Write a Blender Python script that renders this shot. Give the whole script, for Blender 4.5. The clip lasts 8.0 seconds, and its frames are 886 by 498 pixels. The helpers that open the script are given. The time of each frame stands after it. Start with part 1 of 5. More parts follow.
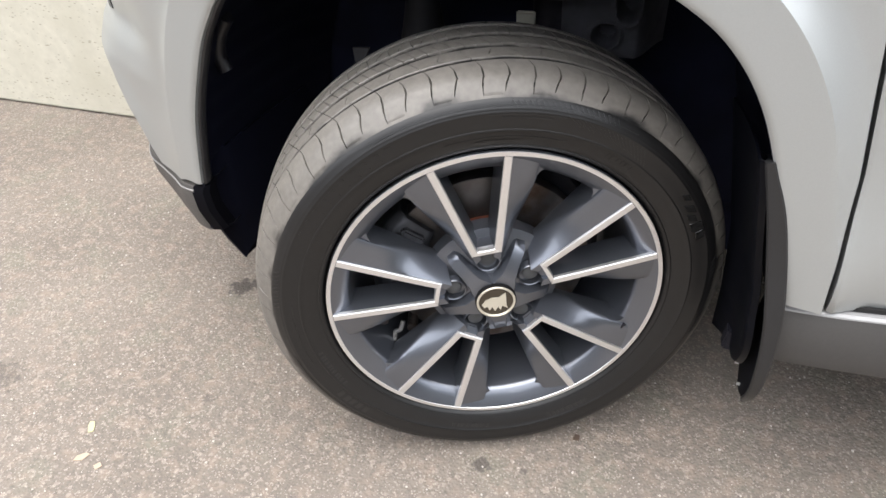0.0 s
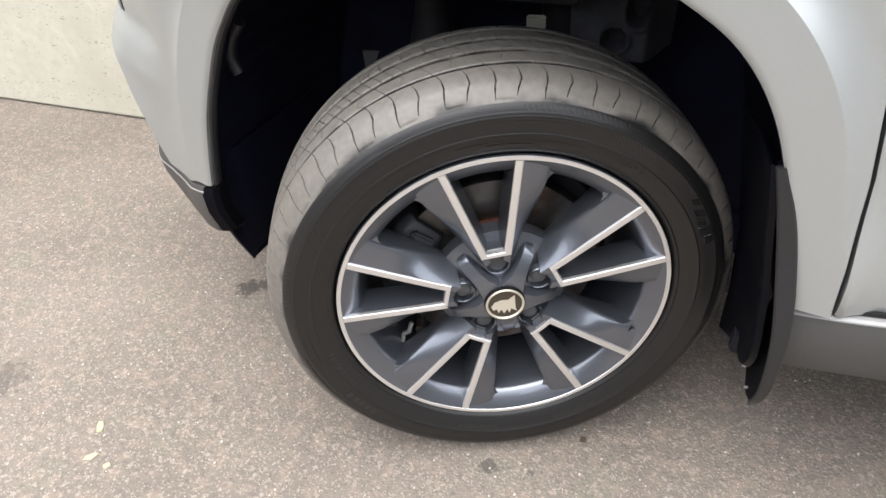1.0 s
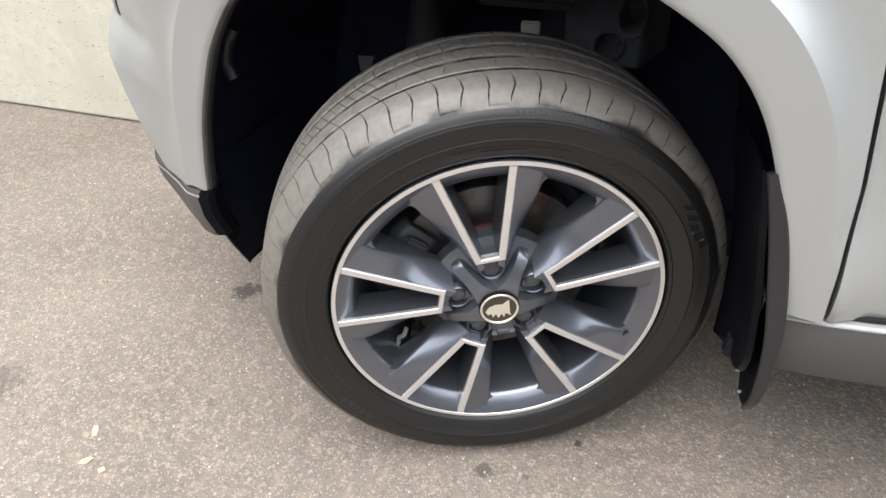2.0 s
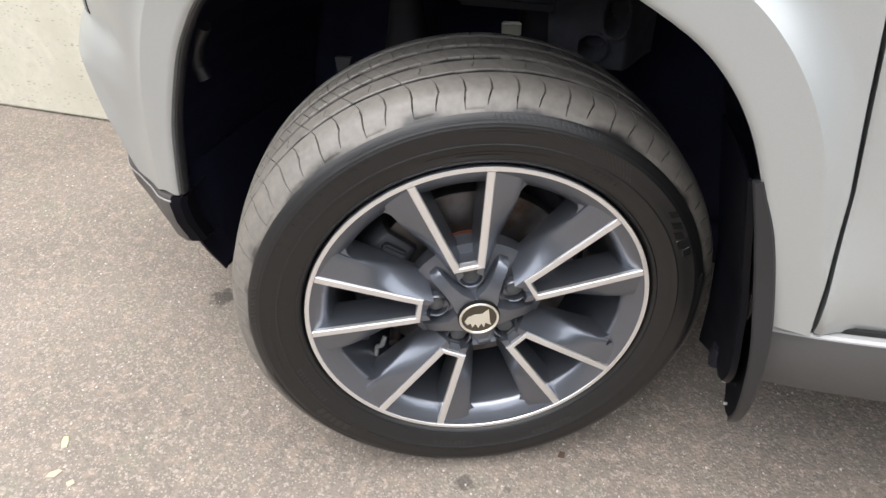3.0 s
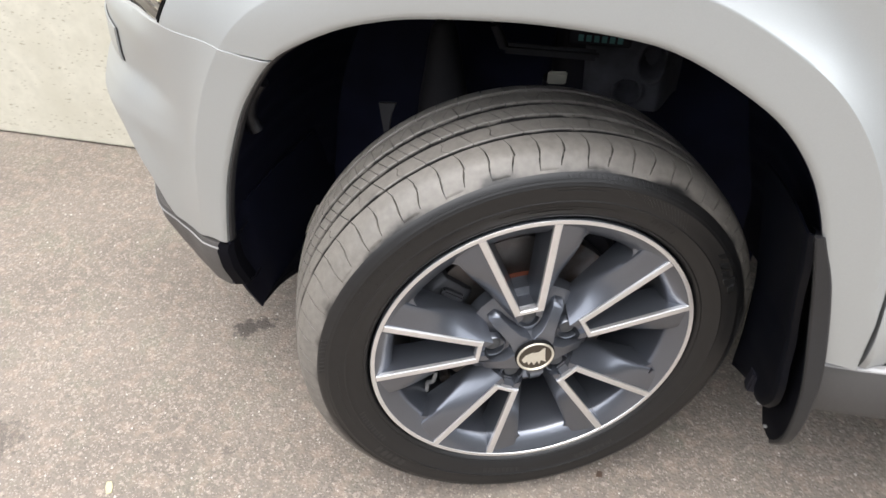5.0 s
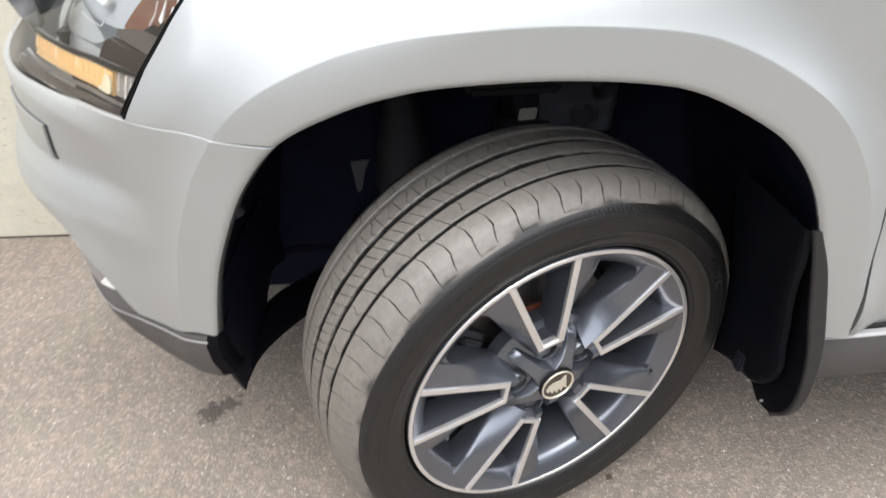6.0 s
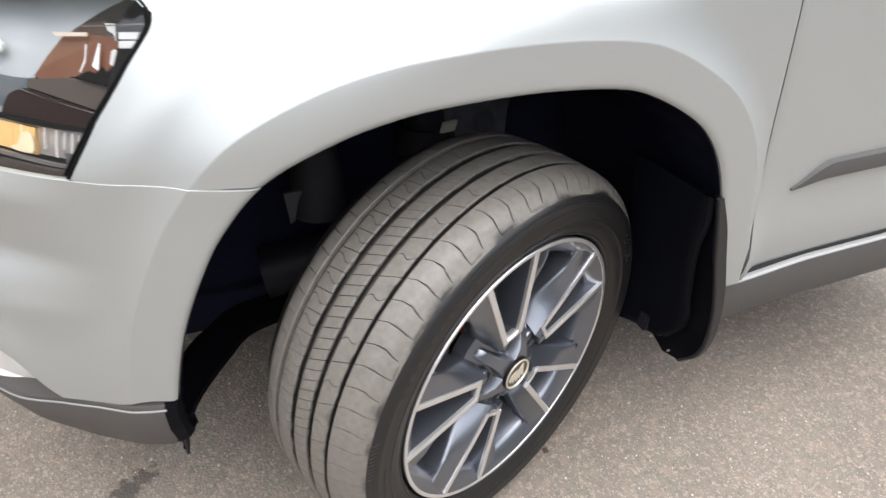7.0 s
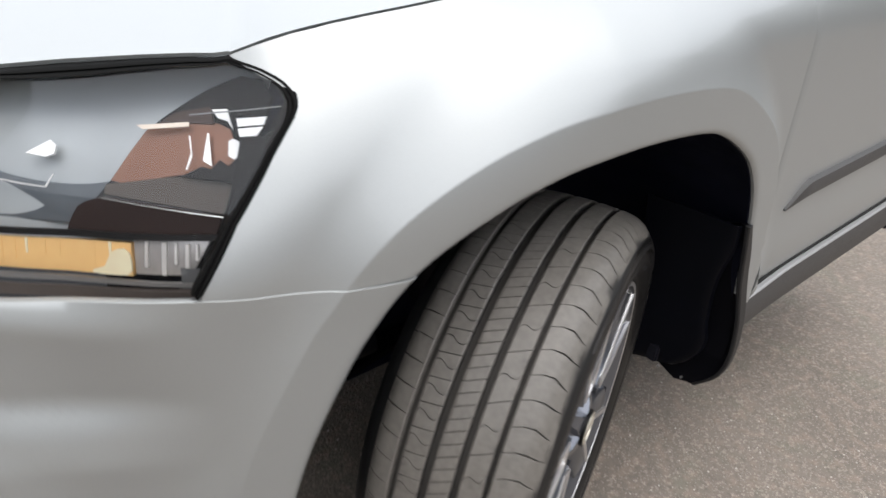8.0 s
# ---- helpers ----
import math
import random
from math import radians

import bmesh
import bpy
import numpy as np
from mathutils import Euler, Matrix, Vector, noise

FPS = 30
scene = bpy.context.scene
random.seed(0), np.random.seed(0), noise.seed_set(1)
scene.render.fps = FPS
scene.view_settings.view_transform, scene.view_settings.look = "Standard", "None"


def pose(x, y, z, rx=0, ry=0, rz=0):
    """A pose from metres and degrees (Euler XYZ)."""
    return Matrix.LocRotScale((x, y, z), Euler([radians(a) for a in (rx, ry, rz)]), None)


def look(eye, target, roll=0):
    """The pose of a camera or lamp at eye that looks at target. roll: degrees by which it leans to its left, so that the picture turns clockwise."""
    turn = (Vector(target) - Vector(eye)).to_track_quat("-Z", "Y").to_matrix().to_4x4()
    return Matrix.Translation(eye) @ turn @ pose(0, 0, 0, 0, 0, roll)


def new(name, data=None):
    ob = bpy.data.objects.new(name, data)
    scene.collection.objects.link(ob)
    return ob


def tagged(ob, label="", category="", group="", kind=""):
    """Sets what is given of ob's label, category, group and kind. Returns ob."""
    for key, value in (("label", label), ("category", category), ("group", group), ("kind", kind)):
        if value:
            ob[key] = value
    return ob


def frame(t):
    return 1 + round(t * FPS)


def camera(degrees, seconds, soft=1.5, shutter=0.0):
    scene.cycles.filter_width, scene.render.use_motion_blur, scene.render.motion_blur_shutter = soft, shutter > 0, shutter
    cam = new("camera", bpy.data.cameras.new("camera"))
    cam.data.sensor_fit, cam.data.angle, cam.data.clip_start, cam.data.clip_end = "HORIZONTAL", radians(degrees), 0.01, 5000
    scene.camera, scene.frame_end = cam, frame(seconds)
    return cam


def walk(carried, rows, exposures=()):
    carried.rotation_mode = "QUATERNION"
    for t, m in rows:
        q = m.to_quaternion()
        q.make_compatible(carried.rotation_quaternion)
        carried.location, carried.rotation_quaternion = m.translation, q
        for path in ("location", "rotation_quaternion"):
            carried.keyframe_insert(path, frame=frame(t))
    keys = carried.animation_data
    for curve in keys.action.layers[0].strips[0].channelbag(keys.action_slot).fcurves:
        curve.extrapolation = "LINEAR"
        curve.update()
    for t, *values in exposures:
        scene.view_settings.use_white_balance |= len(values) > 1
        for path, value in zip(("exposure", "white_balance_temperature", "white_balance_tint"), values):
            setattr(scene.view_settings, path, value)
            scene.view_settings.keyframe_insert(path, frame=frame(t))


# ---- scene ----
cam = camera(65.35, 8.0, soft=1.5, shutter=0.4)
PATH = [
    (0.0, (0.1603, -0.6831, 0.9313), (-0.0968, 0.0705, 0.3263), -1.75),
    (0.5, (0.1534, -0.6860, 0.9348), (-0.1050, 0.0678, 0.3305), -1.63),
    (1.0, (0.1491, -0.6892, 0.9374), (-0.1084, 0.0645, 0.3327), -1.53),
    (2.5, (0.1593, -0.6843, 0.9418), (-0.0926, 0.0741, 0.3406), -1.15),
    (3.0, (0.1635, -0.6539, 0.9313), (-0.0823, 0.1058, 0.3293), -0.87),
    (3.5, (0.1599, -0.6280, 0.9279), (-0.0870, 0.1305, 0.3248), -0.74),
    (4.0, (0.1329, -0.6082, 0.9343), (-0.1224, 0.1491, 0.3332), -0.98),
    (4.2, (0.1073, -0.6035, 0.9548), (-0.1424, 0.1512, 0.3481), -1.01),
    (5.3, (-0.0156, -0.7123, 1.0443), (-0.1290, 0.0676, 0.4288), -0.61),
    (5.5, (-0.0527, -0.7271, 1.0666), (-0.1140, 0.0592, 0.4518), -1.85),
    (6.0, (-0.1819, -0.6521, 1.0593), (-0.1522, 0.1407, 0.4505), -0.88),
    (6.5, (-0.2850, -0.5750, 1.0599), (-0.0687, 0.1846, 0.4465), -0.55),
    (7.0, (-0.4162, -0.6176, 1.0766), (-0.0797, 0.1140, 0.4837), 3.33),
    (7.5, (-0.5769, -0.5873, 1.1070), (-0.1514, 0.1162, 0.5377), 3.88),
    (8.0, (-0.6843, -0.3899, 1.0442), (-0.0979, 0.2375, 0.5318), 5.18),
]
walk(cam, [(t, look(eye, target, roll)) for t, eye, target, roll in PATH], exposures=[(0.0, 1.80), (3.0, 1.82), (4.0, 1.91), (5.5, 1.79), (6.5, 1.71), (7.0, 1.70), (7.5, 1.41), (8.0, 1.00)])

# ---- light: a bright overcast day ----
world = bpy.data.worlds.new("overcast_sky")
scene.world = world
world.use_nodes = True
wn, wl = world.node_tree.nodes, world.node_tree.links
sky = wn.new("ShaderNodeTexSky")
sky.sky_type, sky.sun_disc = "NISHITA", False
sky.sun_elevation, sky.sun_rotation = radians(70), radians(204)
sky.air_density, sky.dust_density, sky.ozone_density = 1.0, 4.0, 1.0
soften = wn.new("ShaderNodeMix")
soften.data_type = "RGBA"
soften.inputs[0].default_value = 0.75
soften.inputs[7].default_value = (8.9, 9.1, 9.5, 1)
wl.new(sky.outputs[0], soften.inputs[6])
wl.new(soften.outputs[2], wn["Background"].inputs[0])
wn["Background"].inputs[1].default_value = 0.130
sun = new("sun", bpy.data.lights.new("sun", "SUN"))
sun.data.energy, sun.data.angle, sun.data.color = 0.7, radians(60), (1.0, 0.98, 0.95)
sun.matrix_world = look((-0.1, -0.8, 3.2), (0, 0, 0))


# ---- materials ----
def material(name, base, rough=0.5, metal=0.0, coat=0.0, grain=60.0, vary=0.08, bump=0.0, bump_scale=400.0, stain=None, spec=0.5, stain_scale=6.0):
    m = bpy.data.materials.new(name)
    m.use_nodes = True
    nt = m.node_tree
    n, l = nt.nodes, nt.links
    b = n["Principled BSDF"]
    b.inputs["Roughness"].default_value, b.inputs["Metallic"].default_value = rough, metal
    b.inputs["Coat Weight"].default_value, b.inputs["Coat Roughness"].default_value = coat, 0.04
    b.inputs["Specular IOR Level"].default_value = spec
    co = n.new("ShaderNodeTexCoord")
    fine = n.new("ShaderNodeTexNoise")
    fine.inputs["Scale"].default_value, fine.inputs["Detail"].default_value = grain, 6
    l.new(co.outputs["Object"], fine.inputs["Vector"])
    ramp = n.new("ShaderNodeMix")
    ramp.data_type = "RGBA"
    ramp.inputs[6].default_value = (*[c * (1 - vary) for c in base], 1)
    ramp.inputs[7].default_value = (*[min(1, c * (1 + vary)) for c in base], 1)
    l.new(fine.outputs["Fac"], ramp.inputs[0])
    out = ramp.outputs[2]
    if stain:
        big = n.new("ShaderNodeTexNoise")
        big.inputs["Scale"].default_value, big.inputs["Detail"].default_value = stain_scale, 5
        l.new(co.outputs["Object"], big.inputs["Vector"])
        edge = n.new("ShaderNodeMapRange")
        edge.inputs[1].default_value, edge.inputs[2].default_value = 0.45, 0.7
        l.new(big.outputs["Fac"], edge.inputs[0])
        mix = n.new("ShaderNodeMix")
        mix.data_type = "RGBA"
        mix.inputs[7].default_value = (*stain, 1)
        l.new(edge.outputs[0], mix.inputs[0])
        l.new(out, mix.inputs[6])
        out = mix.outputs[2]
    l.new(out, b.inputs["Base Color"])
    if bump:
        rel = n.new("ShaderNodeTexNoise")
        rel.inputs["Scale"].default_value, rel.inputs["Detail"].default_value = bump_scale, 4
        l.new(co.outputs["Object"], rel.inputs["Vector"])
        bp = n.new("ShaderNodeBump")
        bp.inputs["Strength"].default_value, bp.inputs["Distance"].default_value = bump, 0.001
        l.new(rel.outputs["Fac"], bp.inputs["Height"])
        l.new(bp.outputs[0], b.inputs["Normal"])
    return m


PAINT = material("silver_paint", (0.405, 0.420, 0.418), 0.45, 0.55, 0.35, 900, 0.05)
CLADDING = material("grey_plastic", (0.064, 0.062, 0.061), 0.55, 0, 0, 250, 0.12, 0.25, 900)
BLACK = material("black_plastic", (0.012, 0.012, 0.017), 0.5, 0, 0, 120, 0.3, 0.2, 500, spec=0.2)
DEEP = material("deep_black", (0.005, 0.005, 0.007), 0.5, spec=0.06)
GAP = material("gap_black", (0.01, 0.01, 0.01), 0.8)
RUBBER = material("rubber", (0.0085, 0.0083, 0.0085), 0.42, 0, 0, 90, 0.35, 0.15, 700)


def tyre_material(name, low, high, blot_scale=38, blot_height=0.020):
    """Black rubber, greyed by dry road dust where the tread has rolled."""
    m = material(name, (0.0095, 0.0093, 0.0095), 0.46, 0, 0, 90, 0.25, 0.25, 900)
    n, l = m.node_tree.nodes, m.node_tree.links
    b = n["Principled BSDF"]
    base = b.inputs["Base Color"].links[0].from_socket
    co = n.new("ShaderNodeTexCoord")
    sep = n.new("ShaderNodeSeparateXYZ")
    l.new(co.outputs["Object"], sep.inputs[0])
    flat = n.new("ShaderNodeCombineXYZ")
    l.new(sep.outputs[0], flat.inputs[0])
    l.new(sep.outputs[2], flat.inputs[2])
    rad = n.new("ShaderNodeVectorMath")
    rad.operation = "LENGTH"
    l.new(flat.outputs[0], rad.inputs[0])
    blot = n.new("ShaderNodeTexNoise")
    blot.inputs["Scale"].default_value, blot.inputs["Detail"].default_value = blot_scale, 5
    l.new(co.outputs["Object"], blot.inputs["Vector"])
    add = n.new("ShaderNodeMath")
    add.operation = "MULTIPLY_ADD"
    add.inputs[1].default_value = blot_height
    l.new(blot.outputs["Fac"], add.inputs[0])
    l.new(rad.outputs["Value"], add.inputs[2])
    mask = n.new("ShaderNodeMapRange")
    mask.interpolation_type = "SMOOTHSTEP"
    mask.inputs[1].default_value, mask.inputs[2].default_value = low, high
    l.new(add.outputs[0], mask.inputs[0])
    dust = n.new("ShaderNodeTexNoise")
    dust.inputs["Scale"].default_value, dust.inputs["Detail"].default_value = 120, 8
    l.new(co.outputs["Object"], dust.inputs["Vector"])
    tone = n.new("ShaderNodeMix")
    tone.data_type = "RGBA"
    tone.inputs[6].default_value, tone.inputs[7].default_value = (0.100, 0.092, 0.082, 1), (0.196, 0.181, 0.161, 1)
    l.new(dust.outputs["Fac"], tone.inputs[0])
    mix = n.new("ShaderNodeMix")
    mix.data_type = "RGBA"
    l.new(mask.outputs[0], mix.inputs[0])
    l.new(base, mix.inputs[6])
    l.new(tone.outputs[2], mix.inputs[7])
    l.new(mix.outputs[2], b.inputs["Base Color"])
    return m


TYRE = tyre_material("dusty_shoulder", 0.3180, 0.3290, 13, 0.056)
TREAD = tyre_material("dusty_tread", 0.3222, 0.3252, 38, 0.008)
ALLOY = material("machined_alloy", (0.80, 0.79, 0.785), 0.33, 0.82, 0.3, 500, 0.07)
ANTHRACITE = material("anthracite_paint", (0.150, 0.161, 0.186), 0.32, 0.80, 0.6, 700, 0.08)
STEEL = material("brake_steel", (0.16, 0.15, 0.145), 0.45, 0.9, 0, 120, 0.2, stain=(0.075, 0.050, 0.038), stain_scale=30)
CHROME = material("chrome", (0.8, 0.78, 0.72), 0.15, 1.0)
AMBER = material("amber_plastic", (1.0, 0.60, 0.25), 0.25, 0, 0.5, 120, 0.1)
COPPER = material("copper_reflector", (0.20, 0.086, 0.048), 0.35, 0.4, 0.1, 50, 0.1)
BEZEL = material("dark_bezel", (0.010, 0.0095, 0.0095), 0.4, spec=0.15)
SEAL = material("pale_bracket", (0.34, 0.33, 0.28), 0.7)


# ---- mesh helpers ----
def mesh_ob(name, bm, mat, parent=None, label="", smooth=True):
    me = bpy.data.meshes.new(name)
    bm.normal_update()
    bm.to_mesh(me)
    bm.free()
    me.materials.append(mat)
    if smooth:
        me.polygons.foreach_set("use_smooth", [True] * len(me.polygons))
        me.set_sharp_from_angle(angle=radians(35))
    ob = new(name, me)
    if parent:
        ob.parent = parent
    if label:
        tagged(ob, label)
    return ob


def part(name, bm, mat, parent, label="", smooth=True):
    return mesh_ob(name, bm, mat, parent, label, smooth)


def grid(rows, closed=False):
    """A skin over rows of points."""
    bm = bmesh.new()
    vs = [[bm.verts.new(p) for p in r] for r in rows]
    for a, b in zip(vs, vs[1:]):
        n = len(a)
        for i in range(n if closed else n - 1):
            j = (i + 1) % n
            bm.faces.new((a[i], a[j], b[j], b[i]))
    return bm


def thicken(bm, d):
    """Gives an open skin a thickness d against its normals."""
    bm.normal_update()
    bmesh.ops.solidify(bm, geom=bm.faces[:], thickness=d)
    bmesh.ops.recalc_face_normals(bm, faces=bm.faces[:])
    return bm


def lathe(profile, n=128, a0=0.0, a1=360.0, closed_profile=False):
    """Turns a profile of (radius, y) about the y axis."""
    full = abs(a1 - a0) >= 360
    k = n if full else n + 1
    rows = []
    for r, y in profile + ([profile[0]] if closed_profile else []):
        rows.append([(r * math.cos(radians(a0 + (a1 - a0) * i / n)), y, r * math.sin(radians(a0 + (a1 - a0) * i / n))) for i in range(k)])
    bm = grid(rows, full)
    bmesh.ops.remove_doubles(bm, verts=bm.verts[:], dist=1e-6)
    bmesh.ops.recalc_face_normals(bm, faces=bm.faces[:])
    return bm


def loft(loops, cap=True):
    """Joins closed loops of equal length into a solid."""
    bm = bmesh.new()
    vs = [[bm.verts.new(p) for p in r] for r in loops]
    for a, b in zip(vs, vs[1:]):
        for i in range(len(a)):
            j = (i + 1) % len(a)
            bm.faces.new((a[i], a[j], b[j], b[i]))
    if cap:
        bm.faces.new(vs[0][::-1])
        bm.faces.new(vs[-1])
    bmesh.ops.recalc_face_normals(bm, faces=bm.faces[:])
    return bm


def bevel(bm, w, seg=2, angle=30):
    es = [e for e in bm.edges if len(e.link_faces) == 2 and e.calc_face_angle(0) > radians(angle)]
    bmesh.ops.bevel(bm, geom=es, offset=w, segments=seg, affect="EDGES", clamp_overlap=True)
    return bm


def box(sx, sy, sz, m=None, b=0.0, seg=2):
    bm = bmesh.new()
    bmesh.ops.create_cube(bm, size=1)
    bmesh.ops.scale(bm, vec=(sx, sy, sz), verts=bm.verts)
    if b:
        bevel(bm, b, seg)
    if m is not None:
        bmesh.ops.transform(bm, matrix=m, verts=bm.verts)
    return bm


def rod(p, q, r, n=16, r2=None):
    bm = bmesh.new()
    p, q = Vector(p), Vector(q)
    bmesh.ops.create_cone(bm, cap_ends=True, segments=n, radius1=r, radius2=r if r2 is None else r2, depth=(q - p).length)
    m = Matrix.Translation((p + q) / 2) @ (q - p).to_track_quat("Z", "Y").to_matrix().to_4x4()
    bmesh.ops.transform(bm, matrix=m, verts=bm.verts)
    return bm


def merge(*bms):
    out = bmesh.new()
    for b in bms:
        me = bpy.data.meshes.new("tmp")
        b.to_mesh(me)
        b.free()
        out.from_mesh(me)
        bpy.data.meshes.remove(me)
    return out


def smoothstep(a, b, x):
    t = np.clip((x - a) / (b - a), 0, 1)
    return t * t * (3 - 2 * t)


def spline(points, n):
    """A smooth curve through points, n samples evenly spaced along it."""
    p = np.array(points, float)
    p = np.vstack([2 * p[0] - p[1], p, 2 * p[-1] - p[-2]])
    out = []
    for i in range(1, len(p) - 2):
        t = np.linspace(0, 1, 24, endpoint=False)[:, None]
        a, b, c, d = p[i - 1:i + 3]
        out.append(0.5 * (2 * b + (c - a) * t + (2 * a - 5 * b + 4 * c - d) * t ** 2 + (3 * b - a - 3 * c + d) * t ** 3))
    out = np.vstack(out + [p[-2:-1]])
    s = np.r_[0, np.cumsum(np.linalg.norm(np.diff(out, axis=0), axis=1))]
    q = np.linspace(0, s[-1], n)
    return np.stack([np.interp(q, s, out[:, k]) for k in range(out.shape[1])], 1)


# ---- the car's outer skin: x along the car to the rear, y into it ----
STEER, AXLE = 22.0, 0.312
PLAN = spline([(1.6, -0.004), (1.0, -0.006), (0.6, -0.007), (0.38, -0.008), (0.2, -0.008), (0.0, -0.007), (-0.2, 0.006), (-0.328, 0.024), (-0.404, 0.037), (-0.464, 0.052),
               (-0.514, 0.076), (-0.60, 0.130), (-0.69, 0.195), (-0.77, 0.29), (-0.83, 0.42), (-0.865, 0.60), (-0.88, 0.86), (-0.865, 1.12), (-0.83, 1.30), (-0.77, 1.43), (-0.69, 1.525)], 600)
PLAN_S = np.r_[0, np.cumsum(np.linalg.norm(np.diff(PLAN, axis=0), axis=1))]
PLAN_U = np.interp(0.0, -PLAN[:400, 0], PLAN_S[:400]) - PLAN_S          # u = 0 at x = 0, falling to the front
TAN = np.gradient(PLAN, axis=0)
TAN /= np.linalg.norm(TAN, axis=1)[:, None]
ARCH = spline([(-0.478, 0.30), (-0.466, 0.388), (-0.441, 0.50), (-0.406, 0.59), (-0.376, 0.645), (-0.330, 0.699), (-0.257, 0.740), (-0.198, 0.760), (-0.138, 0.770), (-0.04, 0.776), (0.05, 0.771),
               (0.108, 0.757), (0.177, 0.721), (0.219, 0.688), (0.254, 0.641), (0.281, 0.580), (0.303, 0.50), (0.324, 0.43), (0.335, 0.38), (0.338, 0.30)], 400)
SEAM_X = [-0.95, -0.75, -0.65, -0.60, -0.52, -0.478, -0.40, -0.30, -0.10, 0.10, 0.45]
SEAM_LINE = spline([(-0.95, 0.804), (-0.75, 0.833), (-0.70, 0.8412), (-0.65, 0.8492), (-0.60, 0.8575), (-0.56, 0.8638), (-0.52, 0.8690), (-0.478, 0.8742), (-0.40, 0.896), (-0.30, 0.911), (-0.10, 0.935), (0.10, 0.955), (0.45, 0.985)], 120)
SEAM_TOP = (SEAM_LINE[:, 0], SEAM_LINE[:, 1])
IN_LINE = spline(list(zip(SEAM_X, [0.16, 0.15, 0.135, 0.13, 0.115, 0.105, 0.092, 0.09, 0.098, 0.095, 0.085])), 120)
SEAM_IN = (IN_LINE[:, 0], IN_LINE[:, 1])


def u_of(x):
    """Along the plan line, for a place x on its near half."""
    return float(np.interp(-x, -PLAN[:420, 0], PLAN_U[:420]))


def x_of(u):
    return float(np.interp(-u, -PLAN_U, PLAN[:, 0]))


ARCH_U = np.stack([[u_of(x) for x in ARCH[:, 0]], ARCH[:, 1]], 1)
ARCH_D = np.stack([np.interp(np.linspace(0, 399, 2000), np.arange(400), ARCH_U[:, k]) for k in (0, 1)], 1)


def skin(u, z, out=0.0):
    """The point of the outer skin at u and height z; out: pushed outwards by so much."""
    x, y = np.interp(-u, -PLAN_U, PLAN[:, 0]), np.interp(-u, -PLAN_U, PLAN[:, 1])
    tx, ty = np.interp(-u, -PLAN_U, TAN[:, 0]), np.interp(-u, -PLAN_U, TAN[:, 1])
    nx, ny = -ty, tx                                                      # outwards
    if ny > 0 and x > -0.5:
        nx, ny = -nx, -ny
    zt, hin = np.interp(x, *SEAM_TOP), np.interp(x, *SEAM_IN)
    z1 = np.interp(x, [-0.5, -0.4, -0.3, -0.1, 0.0, 0.4], [0.70, 0.71, 0.74, 0.83, 0.845, 0.84])
    ex = np.interp(x, [-0.60, -0.5, -0.42, -0.3, 0.0], [1.3, 1.5, 1.9, 2.0, 2.3])
    h = hin * max(0.0, (z - z1) / (zt - z1)) ** ex
    front = smoothstep(-0.50, -0.62, x)
    nose = smoothstep(-0.55, -0.72, x)
    h += front * np.interp(z, [0.34, 0.46, 0.52, 0.555, 0.585, 0.66, 0.672, 0.70, 0.78], [0.004, -0.003, -0.008, 0.0, 0.015, 0.002, 0.002, 0.016, 0.0])
    h += nose * np.interp(z, [0.30, 0.44, 0.50, 0.57, 0.60, 0.65, 0.70, 0.82], [-0.018, -0.018, -0.008, -0.005, -0.001, 0.012, 0.020, 0.0])
    d = np.sqrt(((ARCH_D - (u, z)) ** 2).sum(1).min())
    amp = np.interp(x, [-0.52, -0.40, -0.25, 0.0, 0.42], [0.010, 0.013, 0.017, 0.019, 0.019])
    reach = np.interp(x, [-0.5, -0.38, -0.2, 0.1, 0.25], [0.040, 0.055, 0.095, 0.09, 0.042])
    if x < 0:                              # the flare fades softly into the foot of the bumper
        reach += 0.09 * float(smoothstep(0.52, 0.40, z))
    h -= amp * (1.0 if d < 0.055 else max(0.0, 1 - (d - 0.055) / reach) ** 2)
    h += 0.004 * max(0, 1 - d / 0.007) ** 2
    return Vector((x + nx * (out - h), y + ny * (out - h), z))


def pts_u(pts):
    return np.array([(u_of(x), z) for x, z in pts])


NEAR = [0, 0.002, 0.004, 0.008, 0.015, 0.028, 0.042, 0.050, 0.0535, 0.055, 0.0565, 0.060, 0.066, 0.075, 0.088]


def spaced(path, m):
    """Picks points of a path of (u, z): at fixed distances from the arch first, then m evenly."""
    path = np.array(path)
    dist = np.sqrt(((path[:, None] - ARCH_D[None]) ** 2).sum(2).min(1))
    dist = np.maximum.accumulate(dist)
    dist[0] = 0
    s = np.r_[0, np.cumsum(np.linalg.norm(np.diff(path, axis=0), axis=1))]
    full = min(1.0, dist[-1] * 0.9 / NEAR[-1])
    at = [float(np.interp(d * full, dist + np.arange(len(dist)) * 1e-9, s)) for d in NEAR]
    at += [at[-1] + (s[-1] - at[-1]) * (k + 1) / m for k in range(m)]
    return [(float(np.interp(a, s, path[:, 0])), float(np.interp(a, s, path[:, 1]))) for a in at]


